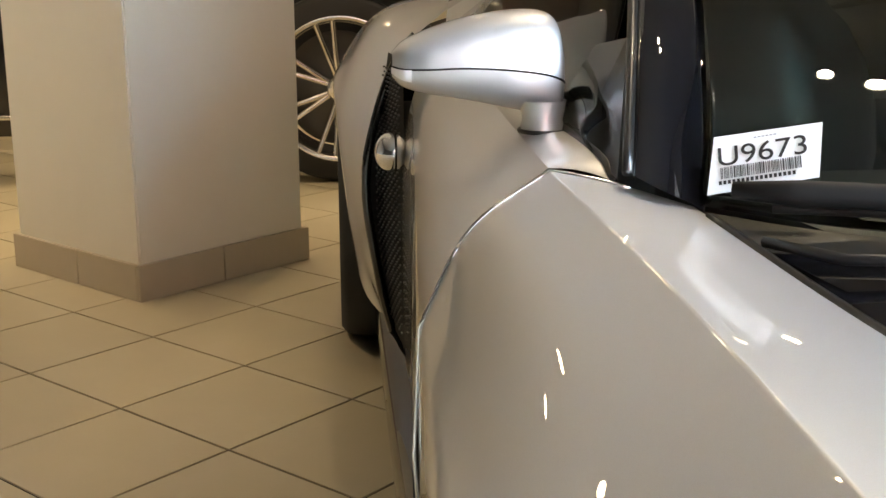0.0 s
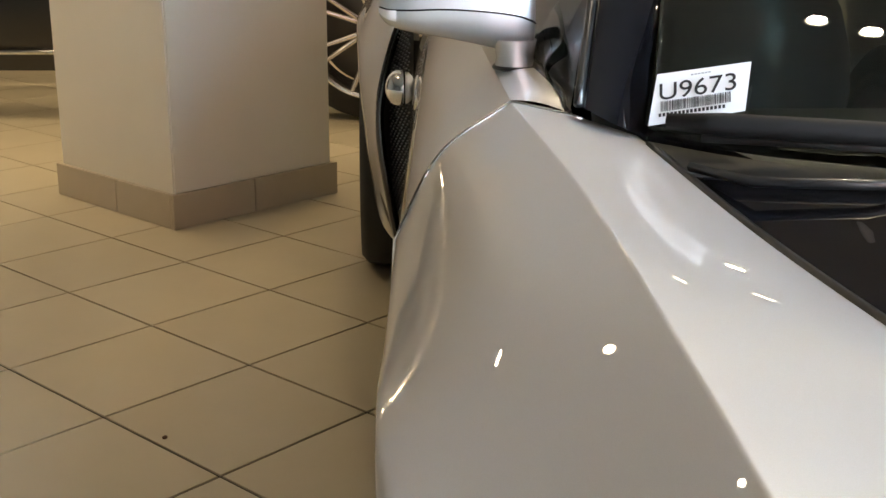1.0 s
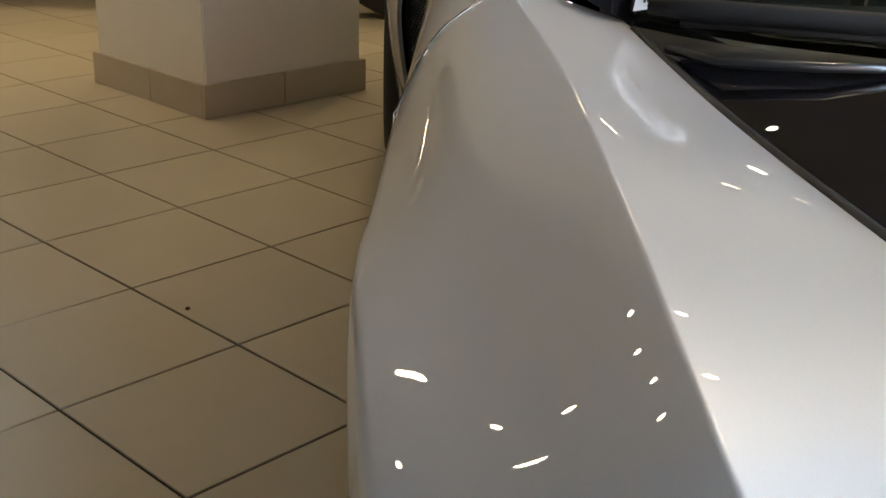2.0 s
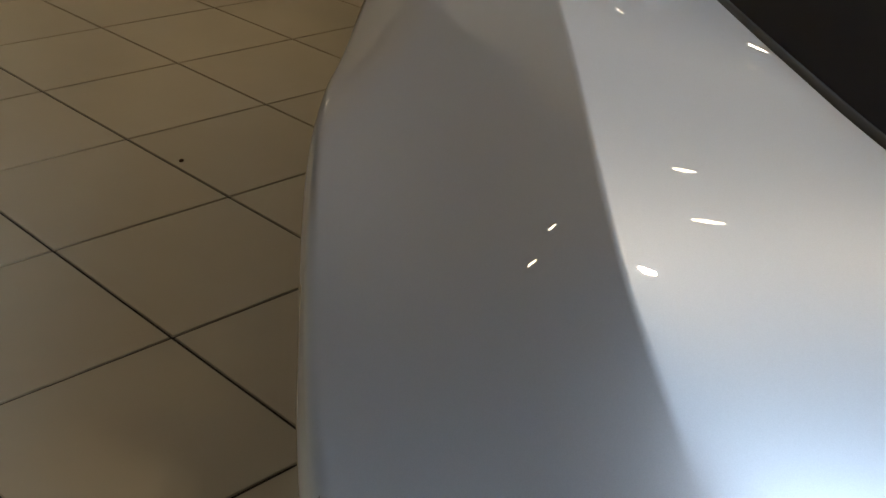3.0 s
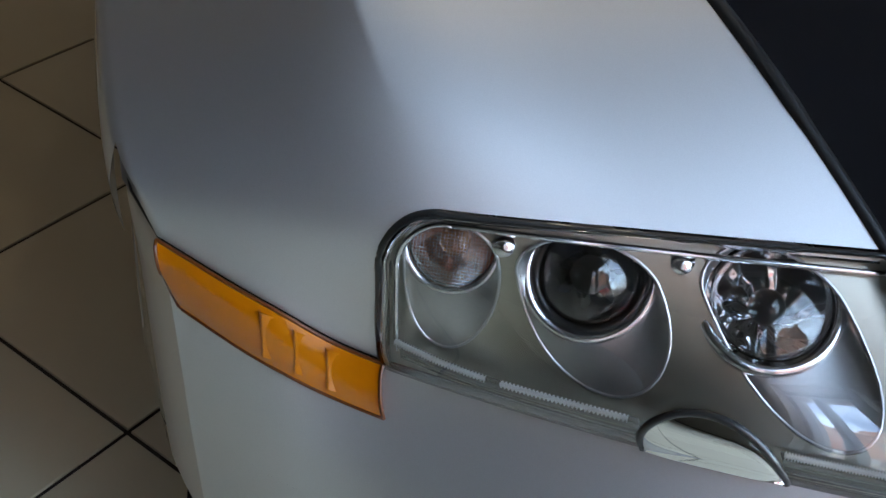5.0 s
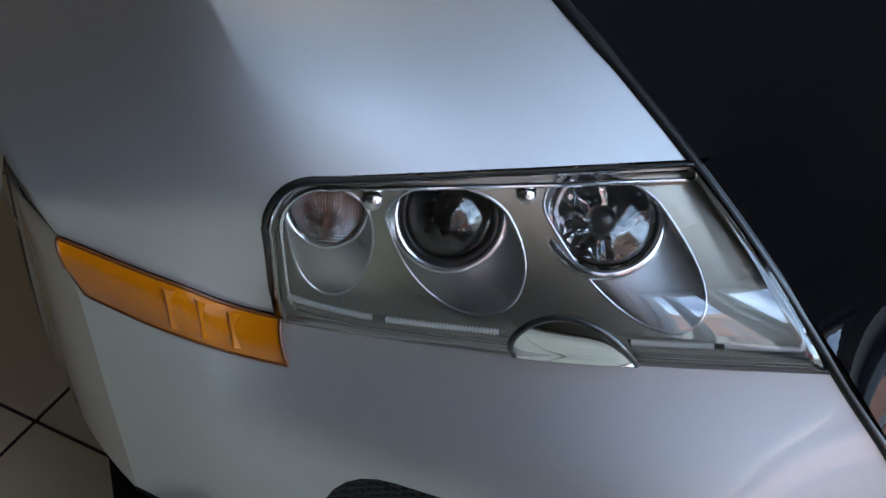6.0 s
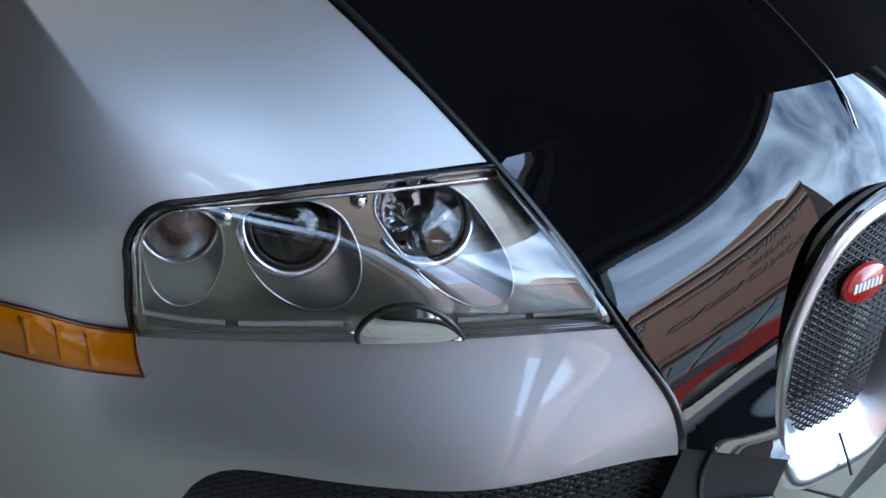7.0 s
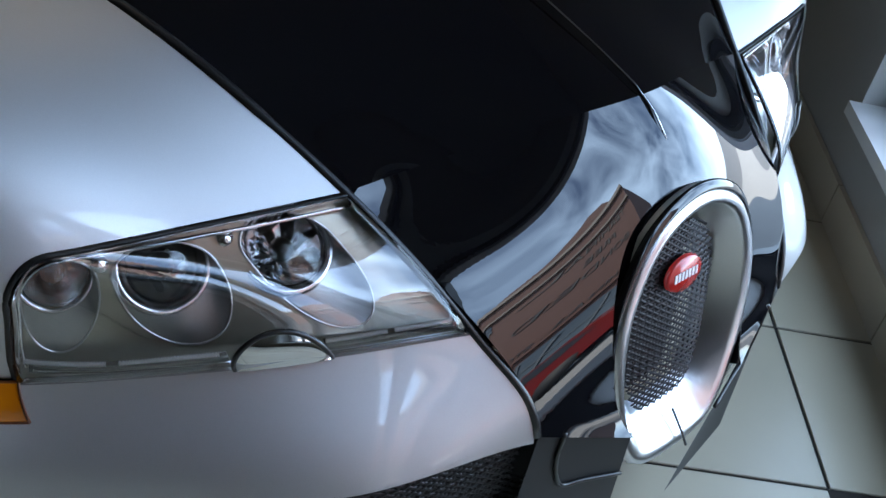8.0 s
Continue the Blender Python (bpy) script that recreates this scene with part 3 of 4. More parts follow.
profile = [(0.012, 0.014), (0.012, -0.004), (0.006, -0.013), (-0.002, -0.013), (-0.008, -0.006), (-0.030, 0.030), (-0.036, 0.046)]
frame_ = part("grille_frame", sheet(np.stack([shoe(us, g, y, 0.5 * max(0, -g)) for g, y in profile], 1), 0, True), ALU, car, "satin aluminium horseshoe grille frame")
part("foot_seam", tube([(X0 + 0.012, -0.022, 0.352), (X0 + 0.010, -0.012, 0.366), (X0 + 0.008, 0.012, 0.390)], 0.0018, 5), GREYPLASTIC, frame_)


def wires(name, inside, place, u0, u1, v0, v1, pitch, slope, radius, mat, parent, label):
    """Crossing wires over a patch: place(u, v) gives the point, inside(u, v) says whether it is kept."""
    bm = bmesh.new()
    step = 0.004
    for sgn in (1, -1):
        span = (v1 - v0) / slope + (u1 - u0)
        for k in range(int(span / pitch) + 2):
            base = (u0 - (v1 - v0) / slope + k * pitch) if sgn > 0 else (u0 + k * pitch)
            run = []
            def flush(run):
                if len(run) < 3:
                    return
                pts = [Vector(p) for p in run]
                rings = []
                for i, p in enumerate(pts):
                    d = (pts[min(i + 1, len(pts) - 1)] - pts[max(i - 1, 0)]).normalized()
                    a = d.cross(Vector((0, 1, 0))).normalized()
                    b = d.cross(a)
                    rings.append([bm.verts.new(p + a * radius), bm.verts.new(p - b * radius * 0.8 if b.y > 0 else p + b * radius * 0.8), bm.verts.new(p - a * radius)])
                for q, w in zip(rings, rings[1:]):
                    bm.faces.new((q[0], q[1], w[1], w[0]))
                    bm.faces.new((q[1], q[2], w[2], w[1]))
            for i, v in enumerate(np.arange(v0, v1, step)):
                u = base + sgn * (v - v0) / slope if sgn > 0 else base - (v - v0) / slope
                if u0 <= u <= u1 and inside(u, v):
                    w = 0.0011 * math.sin(math.pi * 2 * (v - v0) / (pitch * slope) + (0 if sgn > 0 else math.pi))
                    p = Vector(place(u, v))
                    p.y += w
                    run.append(p)
                else:
                    flush(run)
                    run = []
            flush(run)
    ob = part(name, bm, mat, parent, label)
    ob["kind"] = "stuff"
    return ob


loop_ = shoe(us, -0.034, 0.045, 0.017)


def in_shoe(x, z):
    hits = 0
    for a, b in zip(loop_, loop_[1:]):
        if (a[2] > z) != (b[2] > z) and x < a[0] + (z - a[2]) / (b[2] - a[2]) * (b[0] - a[0]):
            hits += 1
    return hits % 2 == 1


def shoe_y(x, z):
    return 0.052 + 0.26 * (z - 0.45) - 0.010 * (1 - ((x - X0) / 0.10) ** 2)


WIRE = material("dark_mesh_wire", (0.05, 0.05, 0.055), 0.35, 0.9)
wires("grille_mesh", in_shoe, lambda x, z: (x, shoe_y(x, z), z), X0 - 0.105, X0 + 0.105, 0.37, 0.66, 0.0125, 0.62, 0.0019, WIRE, car, "dark woven wire mesh")
# near-black sheet standing in for the shade behind the mesh
part("grille_shade_back", sheet(np.stack([loop_ + np.array([0, 0.02, 0]), np.repeat([[X0, 0.14, 0.52]], len(us), 0)], 1), 0, True), DARK, car)


def badge():
    m = Matrix.Translation((X0, shoe_y(X0, 0.574) - 0.010, 0.574)) @ pose(0, 0, 0, -15)
    bm = bmesh.new()
    n = 36
    rings = []
    for k, y in ((1.0, 0.004), (1.0, 0.0), (0.94, -0.003), (0.0, -0.0035)):
        rings.append([bm.verts.new((0.034 * k * math.cos(a), y, 0.0225 * k * math.sin(a))) for a in np.linspace(0, math.tau, n + 1)[:-1]])
    for q, w in zip(rings, rings[1:]):
        for i in range(n):
            bm.faces.new((q[i], q[(i + 1) % n], w[(i + 1) % n], w[i]))
    bmesh.ops.remove_doubles(bm, verts=bm.verts[:], dist=1e-7)
    bm.transform(m)
    b = part("badge", bm, RED, car, "small red oval enamel badge")
    bm = bmesh.new()
    for k in range(7):      # lettering as plain upright bars
        x = -0.0205 + k * 0.0068
        box(bm, (0.0044, 0.001, 0.0110), m @ Matrix.Translation((x, -0.0042, 0)))
    part("badge_bars", bm, WHITE, b, smooth=False)


badge()

# ---- lower grille either side of the nose
def low_pt(u, v):
    return body(6.98 - v, u)[0, 0] + np.array([0, 0.022, 0])


def in_low(u, v):
    return 6.98 - v > low_edge(max(u, 0)) - 0.06 and (u > -0.01 or 6.98 - v > 6.4)


# the wires are laid out in metres along the opening
def low_place(x, z):
    return tuple(low_pt(x / 0.21, z / 0.17))


low = wires("lower_mesh", lambda x, z: in_low(x / 0.21, z / 0.17), low_place, -0.07, 0.445, 0.02, 0.20, 0.0125, 0.55, 0.0022, WIRE, car, "dark woven wire mesh of the lower grille")
lowm = new("lower_mesh", low.data.copy())
lowm.data.transform(Matrix.Translation((2 * X0, 0, 0)) @ Matrix.Diagonal((-1, 1, 1, 1)))
lowm.parent = car
lowm["kind"] = "stuff"
# near-black sheet in place of the unlit space behind the lower mesh
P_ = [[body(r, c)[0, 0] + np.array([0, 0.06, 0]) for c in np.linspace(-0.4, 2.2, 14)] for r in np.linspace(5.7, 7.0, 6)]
both("lower_grille_shade_back", np.array(P_), DARK)


# ---- headlamps
# row and column of each lamp and of the tip of its scoop, width of the scoop, radius of the lamp in metres
LAMPS = [(4.27, 1.89, 4.83, 1.81, 0.215, 0.0310), (4.27, 1.33, 4.84, 1.26, 0.275, 0.0405), (4.22, 0.58, 4.84, 0.53, 0.30, 0.0435)]
UP = 0.21       # how far the openings reach above the lamps, in rows


def egg(lens, u, k=1.0, stretch=1.0):
    r0, c0, rt, ct, R, _ = lens
    d = np.array([rt - r0, ct - c0])
    L = np.linalg.norm(d)
    d /= L
    q = np.array([-d[1], d[0]])
    a = math.cos(u)
    return np.array([r0, c0]) + d * ((L if a > 0 else UP) * a * k) + q * (R * math.sin(u) * k)


def inside_egg(lens, r, c, k=1.0):
    r0, c0, rt, ct, R, _ = lens
    d = np.array([rt - r0, ct - c0])
    L = np.linalg.norm(d)
    d /= L
    w = np.array([r - r0, c - c0])
    a, b = w @ d, w @ np.array([-d[1], d[0]])
    return (a / (L if a > 0 else UP)) ** 2 + (b / R) ** 2 < k * k


def bulge(r, c):
    """How far the cover glass stands proud of the wing: fullest towards its foot."""
    v = np.clip((np.asarray(r, float) - 4.03) / 0.955, 0, 1)
    return 0.024 * 1.6 * v * (1 - v ** 6) * np.sin(np.pi * np.clip((np.asarray(c, float) + 0.25) / 2.40, 0, 1)) ** 0.6


def headlamp(side):
    fx = (lambda P: np.array(P, float)) if side < 0 else mirror
    flip = side > 0
    # satin backing plate with three openings
    rr, kk = np.linspace(4.03, 5.0, 75), np.linspace(0.0, 1.0, 141)
    cc = np.array([[k * (lamp_edge(r) - 0.01) for k in kk] for r in rr])
    grid = skins(rr[:, None], cc, 0.013 + 0.008 * np.sin((rr[:, None] - 4) * math.pi))
    bm = bmesh.new()
    G = fx(grid)
    vs = {}
    for i in range(len(rr) - 1):
        for j in range(len(kk) - 1):
            if any(inside_egg(l, (rr[i] + rr[i + 1]) / 2, (cc[i, j] + cc[i, j + 1]) / 2, 0.98) for l in LAMPS):
                continue
            q = []
            for a, b in ((i, j), (i + 1, j), (i + 1, j + 1), (i, j + 1)):
                if (a, b) not in vs:
                    vs[a, b] = bm.verts.new(G[a, b])
                q.append(vs[a, b])
            bm.faces.new(q[::-1] if flip else q)
    lampo = part("headlamp", bm, PLATE, car, "clear headlamp with three round lamps on a satin plate")
    uu = np.linspace(0, math.tau, 49)
    for n, lens in enumerate(LAMPS):
        r0, c0, rt, ct, R, _ = lens
        e = np.array([egg(lens, u) for u in uu])
        loop = skins(e[:, 0], e[:, 1], 0.013 + 0.008 * np.sin((e[:, 0] - 4) * math.pi) - 0.0015)
        # the lamp itself: a true circle, tipped a little upwards
        top = skin(r0, c0)
        nrm = top - skin(r0, c0, 0.01)
        nrm = nrm / np.linalg.norm(nrm) + np.array([0, 0, 0.30])
        nrm /= np.linalg.norm(nrm)
        d3 = skin(rt, ct) - top
        d3 -= nrm * (d3 @ nrm)
        d3 /= np.linalg.norm(d3)
        q3 = skin(r0, c0 + 0.1) - top
        q3 -= nrm * (q3 @ nrm) + d3 * (q3 @ d3)
        q3 /= np.linalg.norm(q3)
        mid = skin(r0, c0, 0.032)
        ringc = mid + (np.cos(uu)[:, None] * d3 + np.sin(uu)[:, None] * q3) * lens[5]
        P = []
        for v in np.linspace(0, 1, 9):
            P.append(loop * (1 - v) + ringc * v)
        P = np.stack(P, 1)
        part("reflector_bowl", sheet(fx(P), 0, flip), SCOOP, lampo, "satin metal bowl")
        part("bowl_rim", tube(fx(loop), 0.0012, 6, False), ALU, lampo)
        band = [ringc + nrm * 0.000, mid + (ringc - mid) * 1.02 + nrm * 0.004, mid + (ringc - mid) * 1.09 + nrm * 0.0052, mid + (ringc - mid) * 1.17 + nrm * 0.003, mid + (ringc - mid) * 1.19 - nrm * 0.004]
        part("lamp_ring", sheet(fx(np.stack(band, 1)), 0, not flip), POLISHED, lampo, "bright polished ring")
        dome, dish = [], []
        for k in np.linspace(0.98, 0, 9):
            dome.append(mid + (ringc - mid) * k * (0.90 if n == 1 else 0.97) + nrm * (0.022 if n == 1 else 0.008) * (1 - k * k) + nrm * 0.001)
            dish.append(mid + (ringc - mid) * k - nrm * (0.030 * (1 - k * k) + 0.006) + nrm * (0.0018 * np.sin(uu * 7 + 2 * (k > 0.6)) * k * (1 - k * k) * 2.5)[:, None])
        part("reflector_dish", sheet(fx(np.stack(dish, 1)), 0, flip), (AMBERDISH, LENSBACK, CHROME)[n], lampo)
        lens_ob = part("lamp_lens", sheet(fx(np.stack(dome, 1)), 0.0015, not flip), (GLASS, GLASS, GLASS)[n], lampo, ("clear ribbed indicator lens", "dark bulging projector lens", "clear main beam lens")[n])
        lens_ob.visible_shadow = False
        bm = bmesh.new()
        bmesh.ops.create_uvsphere(bm, u_segments=14, v_segments=8, radius=(0.012, 0.014, 0.013)[n], matrix=Matrix.Translation(fx(mid - nrm * 0.012)))
        part("bulb", bm, (AMBER, DARK, TRIM)[n], lampo)
        if n == 1:
            part("lens_seat", tube(fx(mid + (ringc - mid) * 0.93 + nrm * 0.001), 0.0035, 8, False), TRIM, lampo)
        if n == 0:
            bm = bmesh.new()
            for j in range(50):
                k, (i0, i1, i2, i3) = (j % 25) - 12, ((0, 24, 12, 36) if j < 25 else (12, 36, 0, 24))
                a = mid + (ringc[i0] - ringc[i1]) * 0.5 * (k / 13) + nrm * 0.006
                b = (ringc[i2] - ringc[i3]) * 0.5 * 0.9 * math.sqrt(max(0, 1 - (k / 13) ** 2))
                t = tube(fx(np.array([a - b, a + b])), 0.00022, 4)
                tmp = bpy.data.meshes.new("rib")
                t.to_mesh(tmp)
                t.free()
                bm.from_mesh(tmp)
                bpy.data.meshes.remove(tmp)
            part("lens_ribs", bm, CHROME, lampo)
        # small screw boss beside each lamp
        e = skin(r0 - 0.11, c0 + R + 0.045, 0.018)
        part("boss", tube(fx(np.array([e + nrm * 0.006, e - nrm * 0.02])), 0.008, 12), CHROME, lampo)
    # running-light strips along the foot
    for c0, c1 in ((2.00, 1.63), (1.58, 1.19), (0.71, 0.40), (0.36, 0.06)):
        pts = [skin(4.875 - 0.05 * max(0, (c - 1.6) / 0.4) ** 1.3, c, 0.008 - 0.6 * float(bulge(4.875, c))) for c in np.linspace(c0, c1, 64)]
        part("light_strip", tube(fx(pts), [0.0014 + 0.0018 * (k % 2) for k in range(64)], 6), STRIP, lampo, "ribbed bright light strip")
    for c0, c1 in ((1.97, 1.16), (0.72, 0.03)):
        panel_ = [[skin(min(4.985, r - 0.05 * max(0, (c - 1.6) / 0.4) ** 1.3), c, 0.011 - 0.6 * float(bulge(r, c))) for c in np.linspace(c0, c1, 30)] for r in (4.865, 4.90, 4.94, 4.985)]
        part("foot_panel", sheet(fx(panel_), 0.002, not flip), TRIM, lampo, "black panel along the foot of the lamp")
    for q, m_, rad in ((0.035, GREYPLASTIC, 0.0022), (0.082, CHROME, 0.0016)):
        for c0, c1 in ((1.95, 1.16), (0.72, 0.03)):
            pts = [skin(min(4.99, 4.875 + q - 0.05 * max(0, (c - 1.6) / 0.4) ** 1.3), c, 0.008 - 0.6 * float(bulge(4.875 + q, c))) for c in np.linspace(c0, c1, 30)]
            part("lower_bar", tube(fx(pts), rad, 6), m_, lampo)
    # washer flap: a half-moon at the foot of the glass
    arcs = []
    for v in np.linspace(0, 1, 13):
        rc_ = [(4.995 - 0.285 * math.sin(a) * (1 - v), 0.938 + 0.215 * math.cos(a)) for a in np.linspace(0, math.pi, 41)]
        arcs.append([skin(r, c, -0.004 - 0.6 * float(bulge(r, c)) - 0.4 * float(bulge(4.995 - 0.285 * math.sqrt(max(0, 1 - ((c - 0.938) / 0.215) ** 2)), c))) for r, c in rc_])
    part("washer_flap", sheet(fx(np.array(arcs)), 0, not flip), CHROME, lampo, "polished half-moon washer flap")
    part("flap_seal", tube(fx(np.array(arcs[0])), 0.0030, 8), TRIM, lampo)
    # cover glass and its black seal, rounded at the outer top corner
    rr = np.r_[np.linspace(4.03, 4.31, 14), np.linspace(4.35, 4.985, 18)]
    cg = np.array([np.linspace(0.03, lamp_edge(r) - 0.012, 40) for r in rr])
    g = part("cover_glass", sheet(fx(skins(rr[:, None], cg, -bulge(rr[:, None], cg))), 0.003, flip), COVER, lampo, "clear cover glass reflecting the sky")
    g.visible_shadow = False
    q = [(4.025, c) for c in np.linspace(0.0, 1.88, 30)] + [(r, lamp_edge(r)) for r in 4.025 + 0.285 * (1 - np.cos(np.linspace(0, math.pi / 2, 14)))] + [(r, lamp_edge(r)) for r in np.linspace(4.35, 4.985, 14)]
    part("seal", tube(fx([skin(r, c, 0.001) for r, c in q]), [0.0032] * 30 + [0.0038] * 14 + [0.0042] * 14, 8), TRIM, lampo, "black rubber seal")
    q = [(4.075, c) for c in np.linspace(0.04, 1.86, 30)] + [(4.075 + 0.25 * (1 - math.cos(a)), 1.86 + 0.25 * math.sin(a)) for a in np.linspace(0, math.pi / 2, 12)] + [(r, lamp_edge(r) - 0.07) for r in np.linspace(4.36, 4.90, 14)]
    part("inner_bead", tube(fx([skin(r, c, 0.009) for r, c in q]), 0.0022, 6), CHROME, lampo, "bright inner bead")
    part("seal", tube(fx([skin(4.985, c, 0.002) for c in np.linspace(0, 2, 40)]), 0.0032, 8), TRIM, lampo)


headlamp(-1)
headlamp(1)

# ---- amber side markers
for side in (-1, 1):
    fx = (lambda P: np.array(P, float)) if side < 0 else mirror
    P_ = []
    for v in np.linspace(0, 1, 7):
        row = []
        for c in np.linspace(2.03, 3.99, 40):
            r = 4.965 + 0.335 * v * (0.35 + 0.65 * min(1, (4.02 - c) / 0.14) ** 0.5)
            row.append(skin(r, c, -0.003 - 0.005 * math.sin(math.pi * v) ** 0.5))
        P_.append(row)
    mk = part("side_marker", sheet(fx(P_), 0, side > 0), AMBER, car, "amber side marker lamp")
    edge_pts = [P_[0][k] for k in range(40)] + [P_[k][39] for k in range(7)] + [P_[6][k] for k in range(39, -1, -1)] + [P_[k][0] for k in range(6, -1, -1)]
    part("marker_gasket", tube(fx(edge_pts), 0.0015, 6, False), material("dark_amber_edge", (0.11, 0.028, 0.003), 0.3), mk)
    for c in (2.40, 2.72, 3.02):
        part("marker_rib", sheet(fx([[skin(r, c + w, -0.0055 - h) for w, h in ((-0.10, 0), (-0.012, 0.0030), (0.012, 0.0030), (0.03, 0))] for r in np.linspace(5.00, 5.245, 8)]), 0, side > 0), AMBER, mk)

# ---- doors, sills and rear quarters
DOOR = [[(-.820, 1.504, .873), (-.903, 1.506, .800), (-.959, 1.505, .690), (-.968, 1.50, .46), (-.940, 1.50, .25)],
        [(-.832, 2.00, .910), (-.900, 2.00, .825), (-.938, 2.00, .690), (-.940, 2.00, .45), (-.922, 2.00, .25)],
        [(-.828, 2.64, .945), (-.885, 2.64, .850), (-.913, 2.64, .700), (-.917, 2.64, .46), (-.912, 2.64, .26)]]
dv = np.linspace(0, 2, 25)
dc = np.stack([spline([DOOR[k][j] for k in range(3)], dv) for j in range(5)], 1)
doors = both("door", np.stack([spline(row, np.linspace(0, 4, 33)) for row in dc]), SILVER, "silver door with a smooth hollow flank")
# bright tubes over the door gap imitate the highlight on the panel edge
both_tube("door_edge_glint", [skin(0.012, c, -0.0008) for c in np.linspace(0.9, 3.2, 24)], 0.0026, POLISHED)
both_tube("door_edge_glint", [skin(0.012, c, -0.0008) for c in np.linspace(3.2, 4, 9)] + [(-.968, 1.495, .55), (-.955, 1.495, .35)], 0.0026, POLISHED)
SILL = []
for y, k in ((1.30, 0.0), (1.6, 0.6), (2.2, 1.0), (2.8, 1.0), (3.28, 0.6)):
    SILL.append([(-.915, y, .275), (-.935 - .006 * k, y, .262), (-.955 - .004 * k, y, .235), (-.958, y, .17), (-.93, y, .12)])
sv = np.linspace(0, 4, 25)
sc = np.stack([spline([SILL[k][j] for k in range(5)], sv) for j in range(5)], 1)
both("sill", np.stack([spline(row, np.linspace(0, 4, 13)) for row in sc]), BLACK, "glossy black side sill")

REAR = [(2.84, [(-.80, 1.00), (-.915, .885), (-.985, .645), (-.960, .40), (-.925, .245)]),
        (3.02, [(-.78, 1.02), (-.925, .920), (-1.010, .690), (-.995, .43), (-.945, .245)]),
        (3.24, [(-.76, 1.03), (-.935, .945), (-1.035, .730), (-1.030, .50), (-1.00, .300)]),
        (3.46, [(-.75, 1.03), (-.940, .955), (-1.046, .760), (-1.046, .68), (-1.045, .640)]),
        (3.70, [(-.74, 1.02), (-.935, .950), (-1.048, .790), (-1.050, .745), (-1.048, .725)]),
        (3.95, [(-.72, 1.00), (-.920, .930), (-1.030, .780), (-1.040, .68), (-1.038, .630)]),
        (4.20, [(-.68, .97), (-.870, .900), (-.970, .760), (-.975, .50), (-.95, .300)]),
        (4.40, [(-.60, .93), (-.760, .870), (-.840, .740), (-.845, .48), (-.83, .300)])]
rv = np.linspace(0, 7, 43)
rc_ = np.stack([spline([(x, y, z) for y, q in REAR for x, z in [q[j]]], rv) for j in range(5)], 1)
rear_q = np.stack([spline(row, np.linspace(0, 4, 29)) for row in rc_])
both("rear_wing", rear_q, SILVER, "broad silver rear wing over the wheel")
lead = spline([(x, 2.84, z) for x, z in REAR[0][1]], np.linspace(0.6, 4, 40))
both_tube("intake_trim", lead, 0.011, BLACK, label="glossy black edge of the side air intake")
# shallow intake sheet, its shade painted in as near-black
P_ = []
for v in np.linspace(0, 1, 12):
    z = 0.90 + (0.27 - 0.90) * v
    P_.append([np.array([-.910 - (.02 + .03 * math.sin(math.pi * v)) * q, 2.66 + 0.24 * q, z]) for q in np.linspace(0, 1, 6)])
intake = both("side_intake", np.array(P_), DARK, "side air intake behind the door, its inner shade painted near-black")
bm = bmesh.new()
for k in range(60):
    z = 0.31 + k * 0.0095
    for q in range(7):
        f = 0.10 + q * 0.125 + (0.06 if k % 2 else 0)
        v = (0.93 - z) / 0.66
        box(bm, (0.004, 0.012, 0.0035), Matrix.Translation((-.912 - (.02 + .03 * math.sin(math.pi * v)) * f - 0.003, 2.66 + 0.24 * f, z)))
part("intake_mesh", bm, GREYPLASTIC, intake[0], "fine dark grey intake mesh", smooth=False)["kind"] = "stuff"


def filler_cap():
    bm = bmesh.new()
    bmesh.ops.create_uvsphere(bm, u_segments=24, v_segments=16, radius=1, matrix=Matrix.Translation((-.940, 2.615, .720)) @ pose(0, 0, 0, 0, 8, 10) @ Matrix.Diagonal((.032, .050, .040, 1)))
    cap = part("filler_cap", bm, CHROME, car, "polished egg-shaped cap in the side intake")
    a = np.linspace(0, math.tau, 33)
    part("cap_joint", tube([(-.931, 2.612 + 0.0508 * math.cos(q), .720 + 0.0408 * math.sin(q)) for q in a], 0.0016, 6, False), DARK, cap)


filler_cap()


